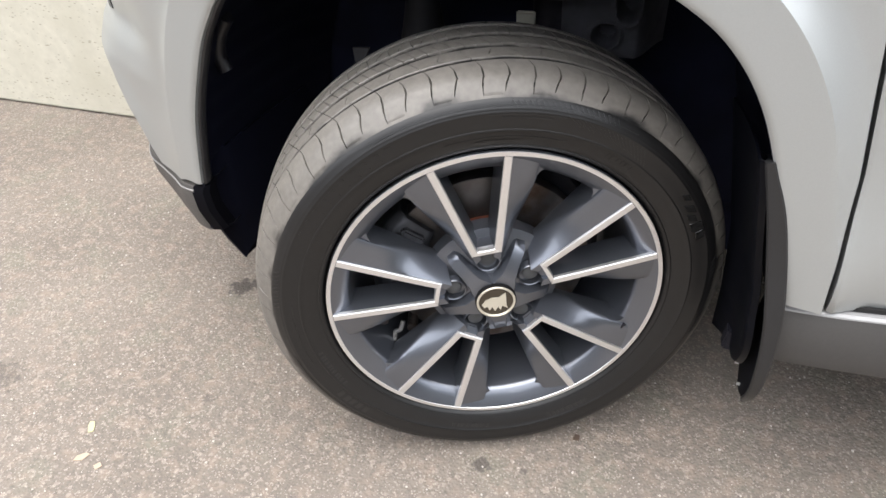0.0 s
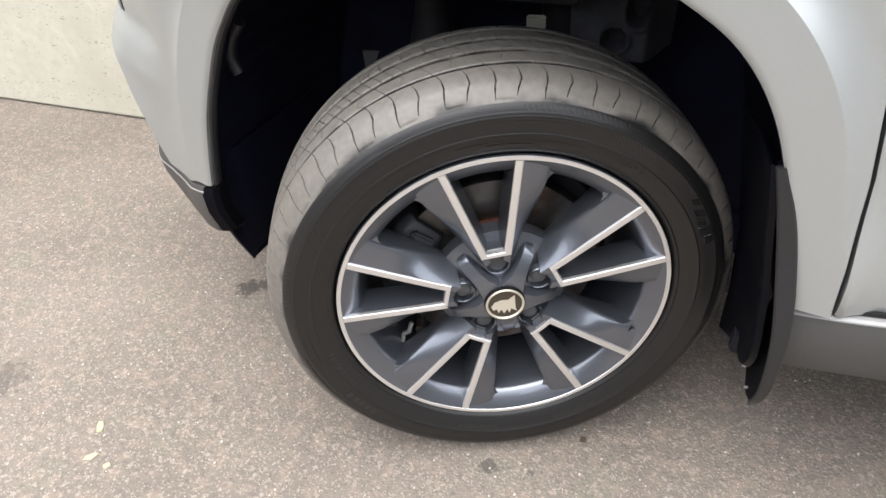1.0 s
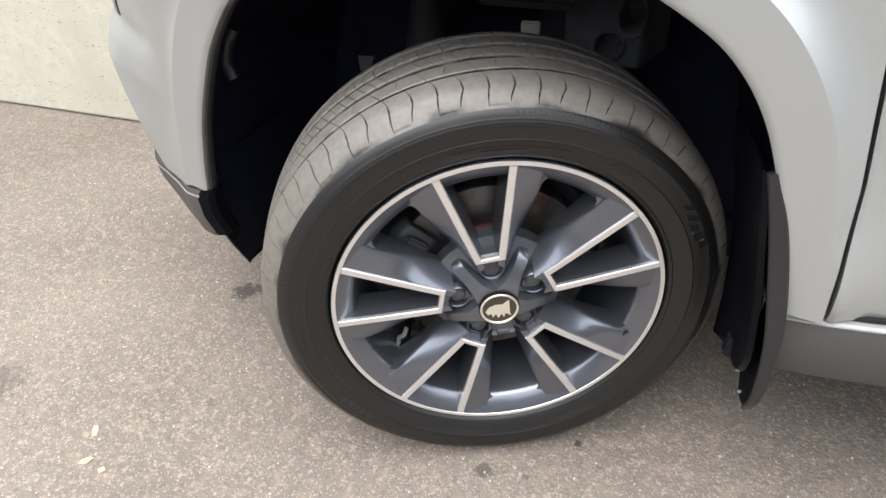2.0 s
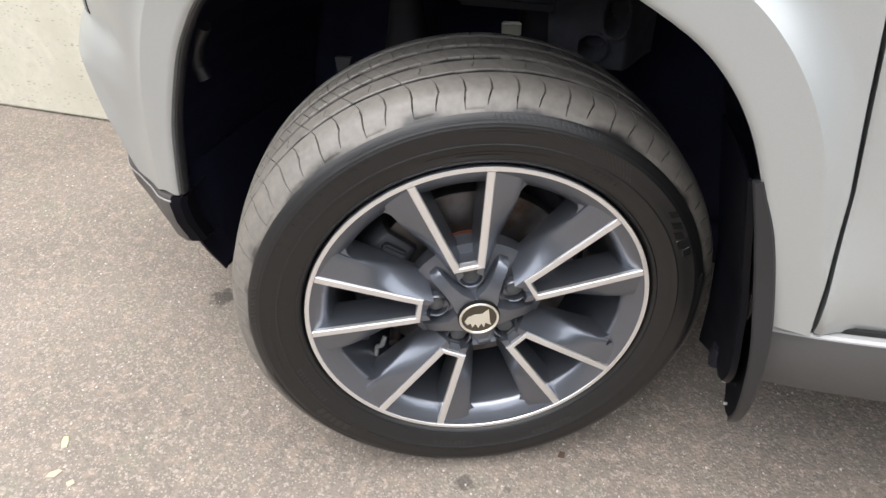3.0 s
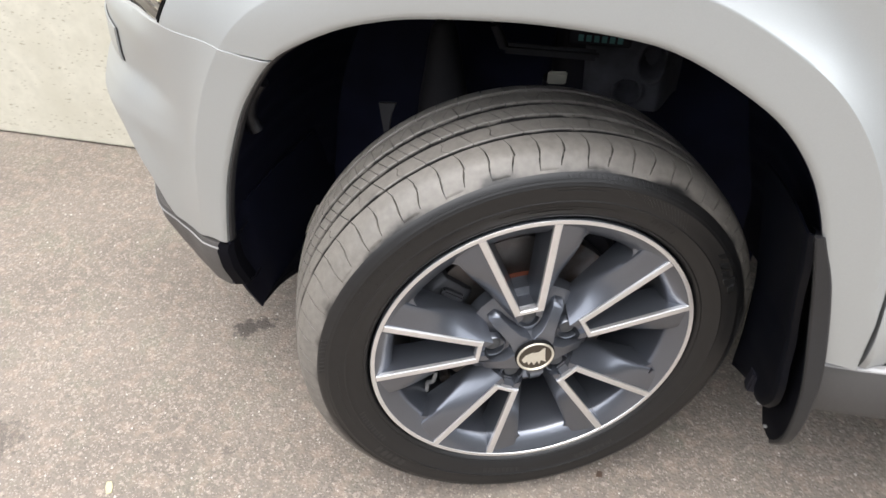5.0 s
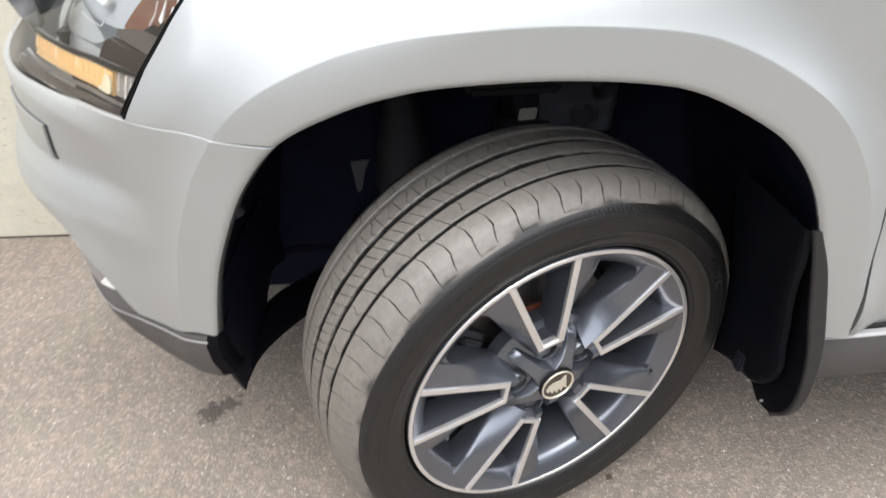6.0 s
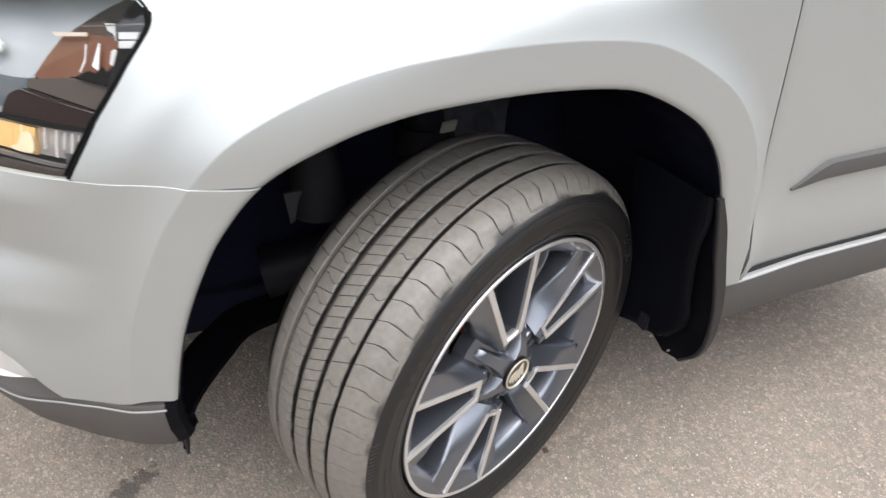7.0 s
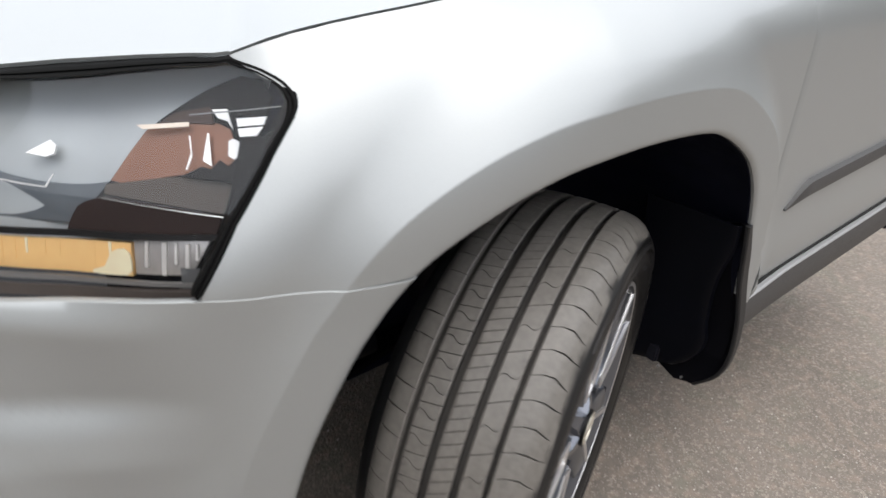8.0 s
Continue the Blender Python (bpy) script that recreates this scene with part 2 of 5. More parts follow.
def panel(inner, outer, m, flange=0.0):
    """A body panel between an inner and an outer line in (u, z), with a turned-in edge along the inner one."""
    rows = []
    for p, q in zip(np.array(inner), np.array(outer)):
        line = [skin(*uz) for uz in spaced([p + (q - p) * f for f in np.linspace(0, 1, 160)], m)]
        if flange:
            w = 0.0045 + (flange - 0.0045) * float(smoothstep(0.12, -0.05, p[0]))
            line = [line[0] + Vector((0, w, 0)), line[0] + Vector((0, 0.004, 0))] + line
        rows.append(line)
    bm = grid(rows)
    bmesh.ops.remove_doubles(bm, verts=bm.verts[:], dist=1e-6)
    bmesh.ops.recalc_face_normals(bm, faces=bm.faces[:])
    return bm


def poly(points, n):
    """n even samples along a broken line."""
    p = np.array(points, float)
    s = np.r_[0, np.cumsum(np.linalg.norm(np.diff(p, axis=0), axis=1))]
    q = np.linspace(0, s[-1], n)
    return np.stack([np.interp(q, s, p[:, k]) for k in (0, 1)], 1)


car = tagged(new("car"), "silver compact sport utility car parked with its front wheel steered outwards", "car")

# fender: from the seam over the bumper round the arch to the door
N = 260
arch_part = ARCH_U[(ARCH[:, 1] >= 0.6962) | (ARCH[:, 0] > 0)]
arch_part = arch_part[(arch_part[:, 1] > 0.41) | (arch_part[:, 0] < 0)]
inner = poly(arch_part, N)
LAMP_EDGE = [(-0.515, 0.701), (-0.485, 0.76), (-0.448, 0.81), (-0.424, 0.838), (-0.4195, 0.846), (-0.419, 0.853), (-0.423, 0.860), (-0.432, 0.8655), (-0.445, 0.8700), (-0.478, 0.8742)]
GAP_X = [(0.300, 0.975), (0.312, 0.89), (0.324, 0.827), (0.338, 0.735), (0.362, 0.57), (0.372, 0.405)]
seam = [(x, float(np.interp(x, *SEAM_TOP))) for x in np.linspace(-0.478, 0.300, 24)]
w_lamp, w_top = int(N * 0.22), int(N * 0.48)
o1, o2, o3 = poly(pts_u(LAMP_EDGE), w_lamp), poly(pts_u(seam), w_top), poly(pts_u(GAP_X), N - w_lamp - w_top)
outer = np.vstack([o1, o2, o3])
part("fender", panel(inner, outer, 16, 0.007), PAINT, car)

# bumper: from the arch round the front, its lower edge rising over the intake
U_END = float(PLAN_U[-30])
NB, MB = 40, 110


def bumper_bottom(u):
    return float(np.interp(x_of(u) if u > u_of(-0.86) else -0.87, [-0.87, -0.75, -0.706, -0.677, -0.660, -0.637, -0.6178, -0.605, -0.57, -0.52, -0.47], [0.525, 0.517, 0.5085, 0.493, 0.466, 0.4286, 0.3798, 0.3585, 0.3580, 0.3685, 0.386]))


def bumper_top(u):
    return float(np.interp(u, [u_of(-0.80), u_of(-0.65), u_of(-0.514), u_of(-0.404), u_of(-0.33)], [0.675, 0.688, 0.7003, 0.6992, 0.6982]))


front_arch = poly(ARCH_U[(ARCH[:, 1] >= 0.388) & (ARCH[:, 1] <= 0.6970) & (ARCH[:, 0] < 0)], NB)
rows = []
for k, (ua, za) in enumerate(front_arch):
    f = k / (NB - 1)
    path, ledge, flare = [], 0.0011 * smoothstep(0.85, 1, f), 0.005 * float(smoothstep(0.35, 0.0, f))
    for u in np.linspace(ua, U_END, 400):
        zb, zt = bumper_bottom(u), bumper_top(u)
        e = smoothstep(0, 0.09, ua - u)
        path.append((u, (1 - e) * za + e * (zb + (zt - zb) * f)))
    places = spaced(path, MB)
    line = [skin(u, z, ledge + flare * float(smoothstep(u_of(-0.56), u_of(-0.62), u))) for u, z in places]
    rows.append([line[0] + Vector((0.001, 0.006, 0)), line[0] + Vector((0, 0.003, 0))] + line)
    if k == NB - 1:
        for o, dz in ((0.0005, 0.0003), (-0.006, 0.0003)):
            line = [skin(u, z, o) + Vector((0, 0, dz)) for u, z in places]
            rows.append([line[0] + Vector((0.001, 0.006, 0)), line[0] + Vector((0, 0.003, 0))] + line)
bm = grid(rows)
bmesh.ops.recalc_face_normals(bm, faces=bm.faces[:])
part("bumper", bm, PAINT, car)

# dark lower valance under the bumper, with its thin raised lip
VAL_TOP = spline([(-0.90, 0.338), (-0.82, 0.338), (-0.75, 0.3395), (-0.69, 0.3415), (-0.64, 0.3465), (-0.60, 0.3535), (-0.57, 0.3580), (-0.52, 0.3690), (-0.47, 0.3845)], 80)
VAL_BOT = spline([(-0.90, 0.293), (-0.80, 0.293), (-0.73, 0.293), (-0.68, 0.288), (-0.62, 0.274), (-0.57, 0.271), (-0.52, 0.282), (-0.47, 0.297)], 80)


def tuck(u):
    """How far the valance draws in under the nose."""
    return float(np.interp(x_of(u) if u > u_of(-0.86) else -0.87, [-0.87, -0.76, -0.72, -0.66, -0.595], [-0.045, -0.036, -0.026, -0.009, 0.0]))


def along(line, u):
    return float(np.interp(x_of(u) if u > u_of(-0.86) else -0.87, line[:, 0], line[:, 1]))


rows = []
us = np.linspace(u_of(-0.478), U_END, 130)
for v in range(9):
    f = v / 8
    line = []
    for u in us:
        top, bot = along(VAL_TOP, u), along(VAL_BOT, u)
        z = top + (bot - top) * f
        o = np.interp(f, [0, 0.06, 0.12, 0.5, 1], [0.0, 0.0035, 0.0045, 0.002, -0.009])
        line.append(skin(u, max(z, 0.30), o + tuck(u)) - Vector((0, 0, max(z, 0.30) - z)))
    rows.append(line)
rows.insert(0, [p + Vector((0.0, 0.03, 0.002)) for p in rows[0]])
rows.append([p + Vector((0.003, 0.012, 0.003)) for p in rows[-1]])
bm = grid(rows)
bmesh.ops.recalc_face_normals(bm, faces=bm.faces[:])
END = [row[0] for row in rows]
part("lower_valance", bm, material("valance_plastic", (0.068, 0.063, 0.060), 0.6, 0, 0, 250, 0.12, 0.25, 900), car, "dark grey textured plastic lower valance")
rows = [[p + Vector((-0.003, -0.0012, 0)) for p in END], [p + Vector((0.012, 0.003, 0)) for p in END], [p + Vector((0.018, 0.012, 0)) for p in END], [p + Vector((0.016, 0.034, 0)) for p in END]]
part("valance_end", thicken(grid(rows), 0.002), DEEP, car, "black end flange of the valance")
rows = [[skin(u, along(VAL_TOP, u) + dz, o + tuck(u)) for u in us] for dz, o in ((-0.0040, 0.0040), (-0.0055, 0.0056), (-0.0072, 0.0052), (-0.0075, 0.001))]
bm = grid(rows)
bmesh.ops.recalc_face_normals(bm, faces=bm.faces[:])
part("valance_lip", bm, material("lip_grey", (0.24, 0.236, 0.232), 0.32), car, "pale lip along the valance")
# pale trim strip, its front run coloured grey for a dimmer reflection, and black recess in the intake
for name, xa, xb, mat, label in (("intake_trim", -0.596, -0.716, material("pale_trim", (0.62, 0.61, 0.60), 0.28, 0.4, 0.2), "pale bright trim in the lower intake"), ("intake_trim_dim", -0.716, -0.865, material("dim_trim", (0.17, 0.155, 0.145), 0.5, 0, 0, 60, 0.15), "front run of the intake trim, its dimmer reflection painted grey")):
    rows = []
    for z, o in ((0.340, -0.020), (0.346, -0.031), (0.350, -0.032), (0.366, -0.036), (0.378, -0.041), (0.381, -0.047), (0.381, -0.07)):
        rows.append([skin(u, z, o + tuck(u) * 0.25) for u in np.linspace(u_of(xa), u_of(xb), 40)])
    bm = grid(rows)
    bmesh.ops.recalc_face_normals(bm, faces=bm.faces[:])
    part(name, bm, mat, car, label)
rows = [[skin(u, z, o) for u in np.linspace(u_of(-0.60), U_END, 60)] for z, o in ((0.365, -0.062), (0.380, -0.066), (0.390, -0.090), (0.45, -0.098), (0.54, -0.10))]
part("intake_grille", grid(rows), material("intake_plastic", (0.06, 0.052, 0.047), 0.8), car, "dark lower intake with a dusty floor")
# headlamp washer cover on the bumper
cov = [[skin(u, z, 0.0015) for u in np.linspace(u_of(-0.79), u_of(-0.682), 10)] for z in np.linspace(0.5882, 0.6388, 5)]
part("washer_cover_gap", thicken(grid(cov), 0.002), GAP, car)
cov = [[skin(u, z, 0.004) for u in np.linspace(u_of(-0.79), u_of(-0.687), 10)] for z in np.linspace(0.589, 0.638, 5)]
part("washer_cover", thicken(grid(cov), 0.004), PAINT, car)

# door skin
zs = list(np.linspace(0.405, 0.42, 5)) + list(np.linspace(0.43, 0.985, 24))
rows = []
for z in zs:
    x0 = float(np.interp(-z, [-p[1] for p in GAP_X], [p[0] for p in GAP_X])) + 0.0055
    line = [skin(u_of(x), z, -0.006 * max(0, 1 - (z - 0.405) / 0.02) - 0.003 * max(0, 1 - (x - x0) / 0.006) + 0.006 * math.exp(-((z - 0.47) / 0.05) ** 2)) for x in [x0, x0 + 0.003, x0 + 0.006] + list(np.linspace(x0 + 0.02, 1.25, 40))]
    rows.append([line[0] + Vector((0, 0.02, 0))] + line)
bm = grid([[p + Vector((0, 0.02, 0)) for p in rows[0]]] + rows)
bmesh.ops.recalc_face_normals(bm, faces=bm.faces[:])
door = part("door", bm, PAINT, car)
# rub strip with a tapered tip
loops = []
for x in list(np.linspace(0.432, 0.52, 12)) + list(np.linspace(0.56, 1.22, 12)):
    t = smoothstep(0.42, 0.50, x)
    lo, hi = 0.555 + 0.005 * t, 0.557 + 0.043 * float(t)
    y = skin(u_of(x), 0.58).y
    loops.append([(x, y + 0.004, lo), (x, y - 0.004 - 0.006 * t, lo + 0.25 * (hi - lo)), (x, y - 0.004 - 0.008 * t, (lo + hi) / 2), (x, y - 0.004 - 0.005 * t, hi - 0.1 * (hi - lo)), (x, y + 0.004, hi)])
part("rub_strip", loft(loops), CLADDING, door, "dark grey plastic rub strip")
# sill cladding below the door
rows = []
for k, (z, o) in enumerate(((0.400, -0.03), (0.400, 0.001), (0.396, 0.006), (0.388, 0.008), (0.36, 0.007), (0.325, 0.004), (0.306, -0.006), (0.300, -0.02), (0.300, -0.12))):
    rows.append([(x, -0.012 - o, z + 0.012 * smoothstep(0.36, 0.55, x) * (1 if z > 0.37 else 0.7)) for x in np.linspace(0.3345, 1.25, 40)])
bm = grid(rows)
bmesh.ops.recalc_face_normals(bm, faces=bm.faces[:])
sill = part("sill", bm, CLADDING, car, "dark grey plastic sill cladding")
xs = np.linspace(0.336, 1.25, 40)
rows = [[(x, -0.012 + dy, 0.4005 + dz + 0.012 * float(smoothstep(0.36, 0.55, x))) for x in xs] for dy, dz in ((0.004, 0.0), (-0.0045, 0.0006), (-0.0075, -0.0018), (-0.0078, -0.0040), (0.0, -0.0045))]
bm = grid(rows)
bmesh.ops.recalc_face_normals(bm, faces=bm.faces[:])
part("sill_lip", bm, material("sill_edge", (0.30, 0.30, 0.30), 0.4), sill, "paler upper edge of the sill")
rows = [[(x, -0.006 + dy, 0.4020 + dz + 0.012 * float(smoothstep(0.36, 0.55, x))) for x in xs] for dy, dz in ((-0.004, 0.0), (-0.004, 0.0055), (0.02, 0.0055))]
part("door_seal", grid(rows), GAP, car, "black seal under the door")

# bonnet, from its seam and front edge to the middle, both halves
edge = [skin(u_of(x), float(np.interp(x, *SEAM_TOP))) + Vector((0.0, 0.0042, 0.001)) for x in np.linspace(0.44, -0.474, 44)]
edge += [skin(u, float(np.interp(x_of(u), *SEAM_TOP))) + Vector((0.002, 0.003, 0.003)) for u in np.linspace(u_of(-0.480), float(PLAN_U[np.argmin(np.abs(PLAN[:, 1] - 0.86))]), 44)]
rows = []
for k, p in enumerate(edge):
    g = k / (len(edge) - 1)
    x1 = 0.44 + (edge[-1].x - 0.44) * g ** 1.2
    z1 = float(np.interp(x1, [-0.75, -0.68, -0.55, -0.2, 0.44], [0.835, 0.85, 0.895, 0.965, 1.03]))
    line = [p + Vector((0, 0.006, -0.014)), p + Vector((0, 0.0012, -0.003)), p + Vector((0, 0.0003, -0.0008))]
    for f in [0, 0.0015, 0.005, 0.015] + list(np.linspace(0.04, 1, 18)):
        line.append(Vector((p.x + (x1 - p.x) * f, p.y + (0.86 - p.y) * f, p.z + (z1 - p.z) * math.sin(f * math.pi / 2) ** 1.1)))
    rows.append(line + [Vector((q.x, 1.72 - q.y, q.z)) for q in line[-2::-1]])
bm = grid(rows)
bmesh.ops.remove_doubles(bm, verts=bm.verts[:], dist=1e-5)
bmesh.ops.recalc_face_normals(bm, faces=bm.faces[:])
part("bonnet", bm, PAINT, car)

# dark backing behind the panel gaps
rows = [[skin(u_of(float(np.interp(-z, [-p[1] for p in GAP_X], [p[0] for p in GAP_X])) + dx), z, -0.022) for dx in (-0.014, 0.005, 0.024)] for z in np.linspace(0.40, 0.96, 12)]
part("gap_backing", grid(rows), GAP, car)
rows = [[skin(u_of(x), float(np.interp(x, *SEAM_TOP))) + Vector((0, dy, -0.014)) for x in np.linspace(-0.465, 0.30, 30)] for dy in (0.001, 0.04)]
part("seam_backing", grid(rows), GAP, car)
rows = [[skin(u, 0.697 + dz, -0.02) for u in np.linspace(u_of(-0.35), u_of(-0.53), 12)] for dz in (-0.02, 0.02)]
part("bumper_seam_backing", grid(rows), material("seam_grey", (0.10, 0.10, 0.10), 0.6), car)

# ---- headlamp ----
def lamp_curve(f):
    """Rear edge of the lamp in (u, z), f from its foot to its top corner."""
    e = poly(pts_u(LAMP_EDGE), 41)
    return e[min(40, int(round(f * 40)))]


def lamp_rows(nv, nu, out, shrink=0.0, u_end=-0.80):
    rows = []
    ue = u_of(u_end)
    for v in range(nv + 1):
        f = shrink + (1 - 2 * shrink) * v / nv
        ua, za = lamp_curve(f)
        ua -= 0.004 + shrink * 0.15
        line = []
        for k in range(nu + 1):
            g = k / nu
            u = ua + (ue - ua) * g
            zb, zt = bumper_top(u) + 0.006, float(np.interp(x_of(u), *SEAM_TOP)) - 0.006
            e = smoothstep(0, 0.18, g)
            line.append(skin(u, (1 - e) * za + e * (zb + (zt - zb) * f), out))
        rows.append(line)
    return rows


glass = bpy.data.materials.new("lamp_glass")
glass.use_nodes = True
gn, gl = glass.node_tree.nodes, glass.node_tree.links
clear, gloss, fres, both = gn.new("ShaderNodeBsdfTransparent"), gn.new("ShaderNodeBsdfGlossy"), gn.new("ShaderNodeFresnel"), gn.new("ShaderNodeMixShader")
clear.inputs[0].default_value = (0.97, 0.975, 0.98, 1)
gloss.inputs["Roughness"].default_value, fres.inputs["IOR"].default_value = 0.0, 1.5
gl.new(fres.outputs[0], both.inputs[0])
gl.new(clear.outputs[0], both.inputs[1])
gl.new(gloss.outputs[0], both.inputs[2])
gl.new(both.outputs[0], gn["Material Output"].inputs["Surface"])
shell = np.array(lamp_rows(16, 40, -0.003))
for k in range(14):                       # even out the glass between its borders
    shell[1:-1, 1:-1] = (shell[:-2, 1:-1] + shell[2:, 1:-1] + shell[1:-1, :-2] + shell[1:-1, 2:]) / 4
bm = grid([[Vector(p) for p in row] for row in shell])
bmesh.ops.recalc_face_normals(bm, faces=bm.faces[:])
headlamp = part("headlamp", grid(lamp_rows(16, 30, -0.066)), material("lamp_housing", (0.41, 0.44, 0.455), 0.35, 0.1, 0, 25, 0.10), car, "clear headlamp with dark bezel, amber indicator and copper reflector")
if sum(f.normal.y * f.calc_area() for f in bm.faces) > 0:
    bmesh.ops.reverse_faces(bm, faces=bm.faces[:])
lens = part("lens", bm, glass, headlamp, "clear plastic lens")
lens.visible_shadow = False
# rubber frame round the lens
ue = u_of(-0.80)
loop = [np.array(lamp_curve(f)) for f in np.linspace(0, 1, 41)]
loop += [np.array((u, float(np.interp(x_of(u), *SEAM_TOP)))) for u in np.linspace(u_of(-0.486), ue, 40)]
mid = np.array((u_of(-0.60), 0.775))
ring = []
for p in loop:
    to = mid - p
    to = to / np.linalg.norm(to)
    w = 0.0095
    ring.append([skin(*(p + to * a), b) for a, b in ((0.0010, -0.03), (0.0010, -0.001), (0.0020, 0.0012), (w * 0.45, 0.0012), (w * 0.52, -0.002), (w * 0.60, -0.002), (w * 0.68, 0.0005), (w - 0.001, 0.0005), (w, -0.003), (w, -0.012))])
bm = grid(ring)
bmesh.ops.recalc_face_normals(bm, faces=bm.faces[:])
part("lens_frame", bm, material("frame_rubber", (0.006, 0.006, 0.006), 0.6, spec=0.08), headlamp, "black rubber frame round the lens")


def lamp_quad(name, corners, out, mat, label="", n=8, depth=0.006):
    """A patch of the lamp's inside over four corners (x, z), given in order round it."""
    a, b, c, d = [np.array((u_of(x), z)) for x, z in corners]
    outs = out if isinstance(out, (list, tuple)) else [out] * 4
    rows = []
    for v in np.linspace(0, 1, n):
        rows.append([skin(*((a + (b - a) * w) * (1 - v) + (d + (c - d) * w) * v), (outs[0] * (1 - w) + outs[1] * w) * (1 - v) + (outs[3] * (1 - w) + outs[2] * w) * v) for w in np.linspace(0, 1, n)])
    bm = grid(rows)
    bmesh.ops.recalc_face_normals(bm, faces=bm.faces[:])
    return part(name, thicken(bm, depth), mat, headlamp, label)


def lamp_shape(name, outline, out, mat, label="", depth=0.003):
    """A flat piece inside the lamp with a smooth outline of (x, z), out: its depth below the skin, growing from the first number to the second along x."""
    pts = np.array(outline)
    x0, x1 = pts[:, 0].min(), pts[:, 0].max()
    lo, hi = out if isinstance(out, tuple) else (out, out)
    top = [skin(u_of(x), z, lo + (hi - lo) * (x - x0) / (x1 - x0)) for x, z in pts]
    n = (top[len(top) // 3] - top[0]).cross(top[2 * len(top) // 3] - top[0]).normalized()
    if n.y > 0:
        n = -n
    return part(name, loft([top, [p - n * depth for p in top]]), mat, headlamp, label)


def curve(points, n):
    return [tuple(p) for p in spline(points, n)]


FACET = material("satin_chrome", (0.90, 0.89, 0.87), 0.30, 0.45)
BROWN = material("brown_box", (0.030, 0.019, 0.017), 0.4, spec=0.12)
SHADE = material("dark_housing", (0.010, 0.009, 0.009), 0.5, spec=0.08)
# dark housing round the side reflector, with a curved front edge
SWEEP = [(-0.4610, 0.8500), (-0.5015, 0.8390), (-0.5345, 0.8210), (-0.5600, 0.8010), (-0.5840, 0.7680)]
lamp_shape("side_housing", curve(SWEEP, 24) + [(-0.6080, 0.7360), (-0.600, 0.722), (-0.505, 0.728), (-0.470, 0.775), (-0.430, 0.838), (-0.436, 0.8500)], (-0.056, -0.050), SHADE, "dark inner housing")
lamp_shape("reflector", curve([(-0.5000, 0.8145), (-0.5490, 0.8100), (-0.5660, 0.7950), (-0.5860, 0.7660)], 18) + curve([(-0.5760, 0.7650), (-0.5240, 0.7770), (-0.4800, 0.7800)], 8) + [(-0.4780, 0.7960), (-0.4860, 0.8120)], (-0.050, -0.044), COPPER, "copper brown side reflector")
lamp_shape("reflector_top", curve([(-0.5480, 0.8115), (-0.5350, 0.8195), (-0.5070, 0.8265)], 8) + [(-0.5040, 0.8145)], (-0.046, -0.043), material("brown_lip", (0.055, 0.033, 0.026), 0.4, spec=0.15))
lamp_shape("reflector_shelf", curve([(-0.5880, 0.7655), (-0.5350, 0.7760), (-0.4790, 0.7780)], 12) + [(-0.4900, 0.7600), (-0.4985, 0.7515), (-0.5890, 0.7585)], (-0.042, -0.037), material("brown_shelf", (0.085, 0.070, 0.060), 0.45, spec=0.2), "brown shelf")
lamp_shape("lower_box", [(-0.5890, 0.7580), (-0.4985, 0.7510), (-0.5060, 0.7330), (-0.6150, 0.7290)] + curve([(-0.6130, 0.7360), (-0.6060, 0.7500), (-0.5890, 0.7580)], 6)[:-1], (-0.040, -0.036), BROWN, "dark brown lamp box")
# blue-grey lower floor in front of the box, with a chrome edge
lamp_shape("lamp_floor", curve([(-0.770, 0.770), (-0.700, 0.762), (-0.634, 0.757), (-0.605, 0.758), (-0.588, 0.762)], 14) + [(-0.612, 0.728), (-0.77, 0.716)], (-0.062, -0.058), material("blue_grey_floor", (0.135, 0.155, 0.175), 0.35, 0.2), "blue-grey lamp floor")
lamp_quad("trim_line", [(-0.700, 0.7585), (-0.6345, 0.7555), (-0.6345, 0.7545), (-0.700, 0.7575)], -0.054, FACET, "", 4, 0.001)
lamp_quad("trim_line", [(-0.6345, 0.7560), (-0.6285, 0.7655), (-0.6278, 0.7655), (-0.6335, 0.7548)], -0.054, FACET, "", 4, 0.001)
lamp_shape("chrome_facet", [(-0.6500, 0.7805), (-0.6300, 0.7910), (-0.6255, 0.7875), (-0.6265, 0.7815), (-0.6330, 0.7790)], -0.050, FACET)
# indicator with vertical ribs, its glint by the bulb painted in paler amber, then the clear side marker
lamp_quad("indicator", [(-0.76, 0.722), (-0.566, 0.731), (-0.566, 0.7035), (-0.76, 0.696)], -0.026, AMBER, "amber indicator bar", 10, 0.008)
PALE_AMBER = material("pale_amber", (1.0, 0.84, 0.58), 0.25, 0, 0.5, 90, 0.12)
lamp_shape("bulb_glint", curve([(-0.5800, 0.7240), (-0.5720, 0.7280), (-0.5665, 0.7230), (-0.5665, 0.7080), (-0.5780, 0.7050), (-0.5960, 0.7055), (-0.5850, 0.7120)], 16), -0.0225, PALE_AMBER, "", 0.002)
random.seed(11)
for k in range(17):
    x = -0.755 + 0.0115 * k + random.uniform(-0.002, 0.002)
    h = 0.7222 + (x + 0.76) * 0.0464
    lamp_quad("indicator_rib", [(x, h), (x + 0.0022, h), (x + 0.0018, h - random.uniform(0.012, 0.024)), (x + 0.0004, h - 0.012)], -0.0254, AMBER if k % 5 else PALE_AMBER, "", 3, 0.002)
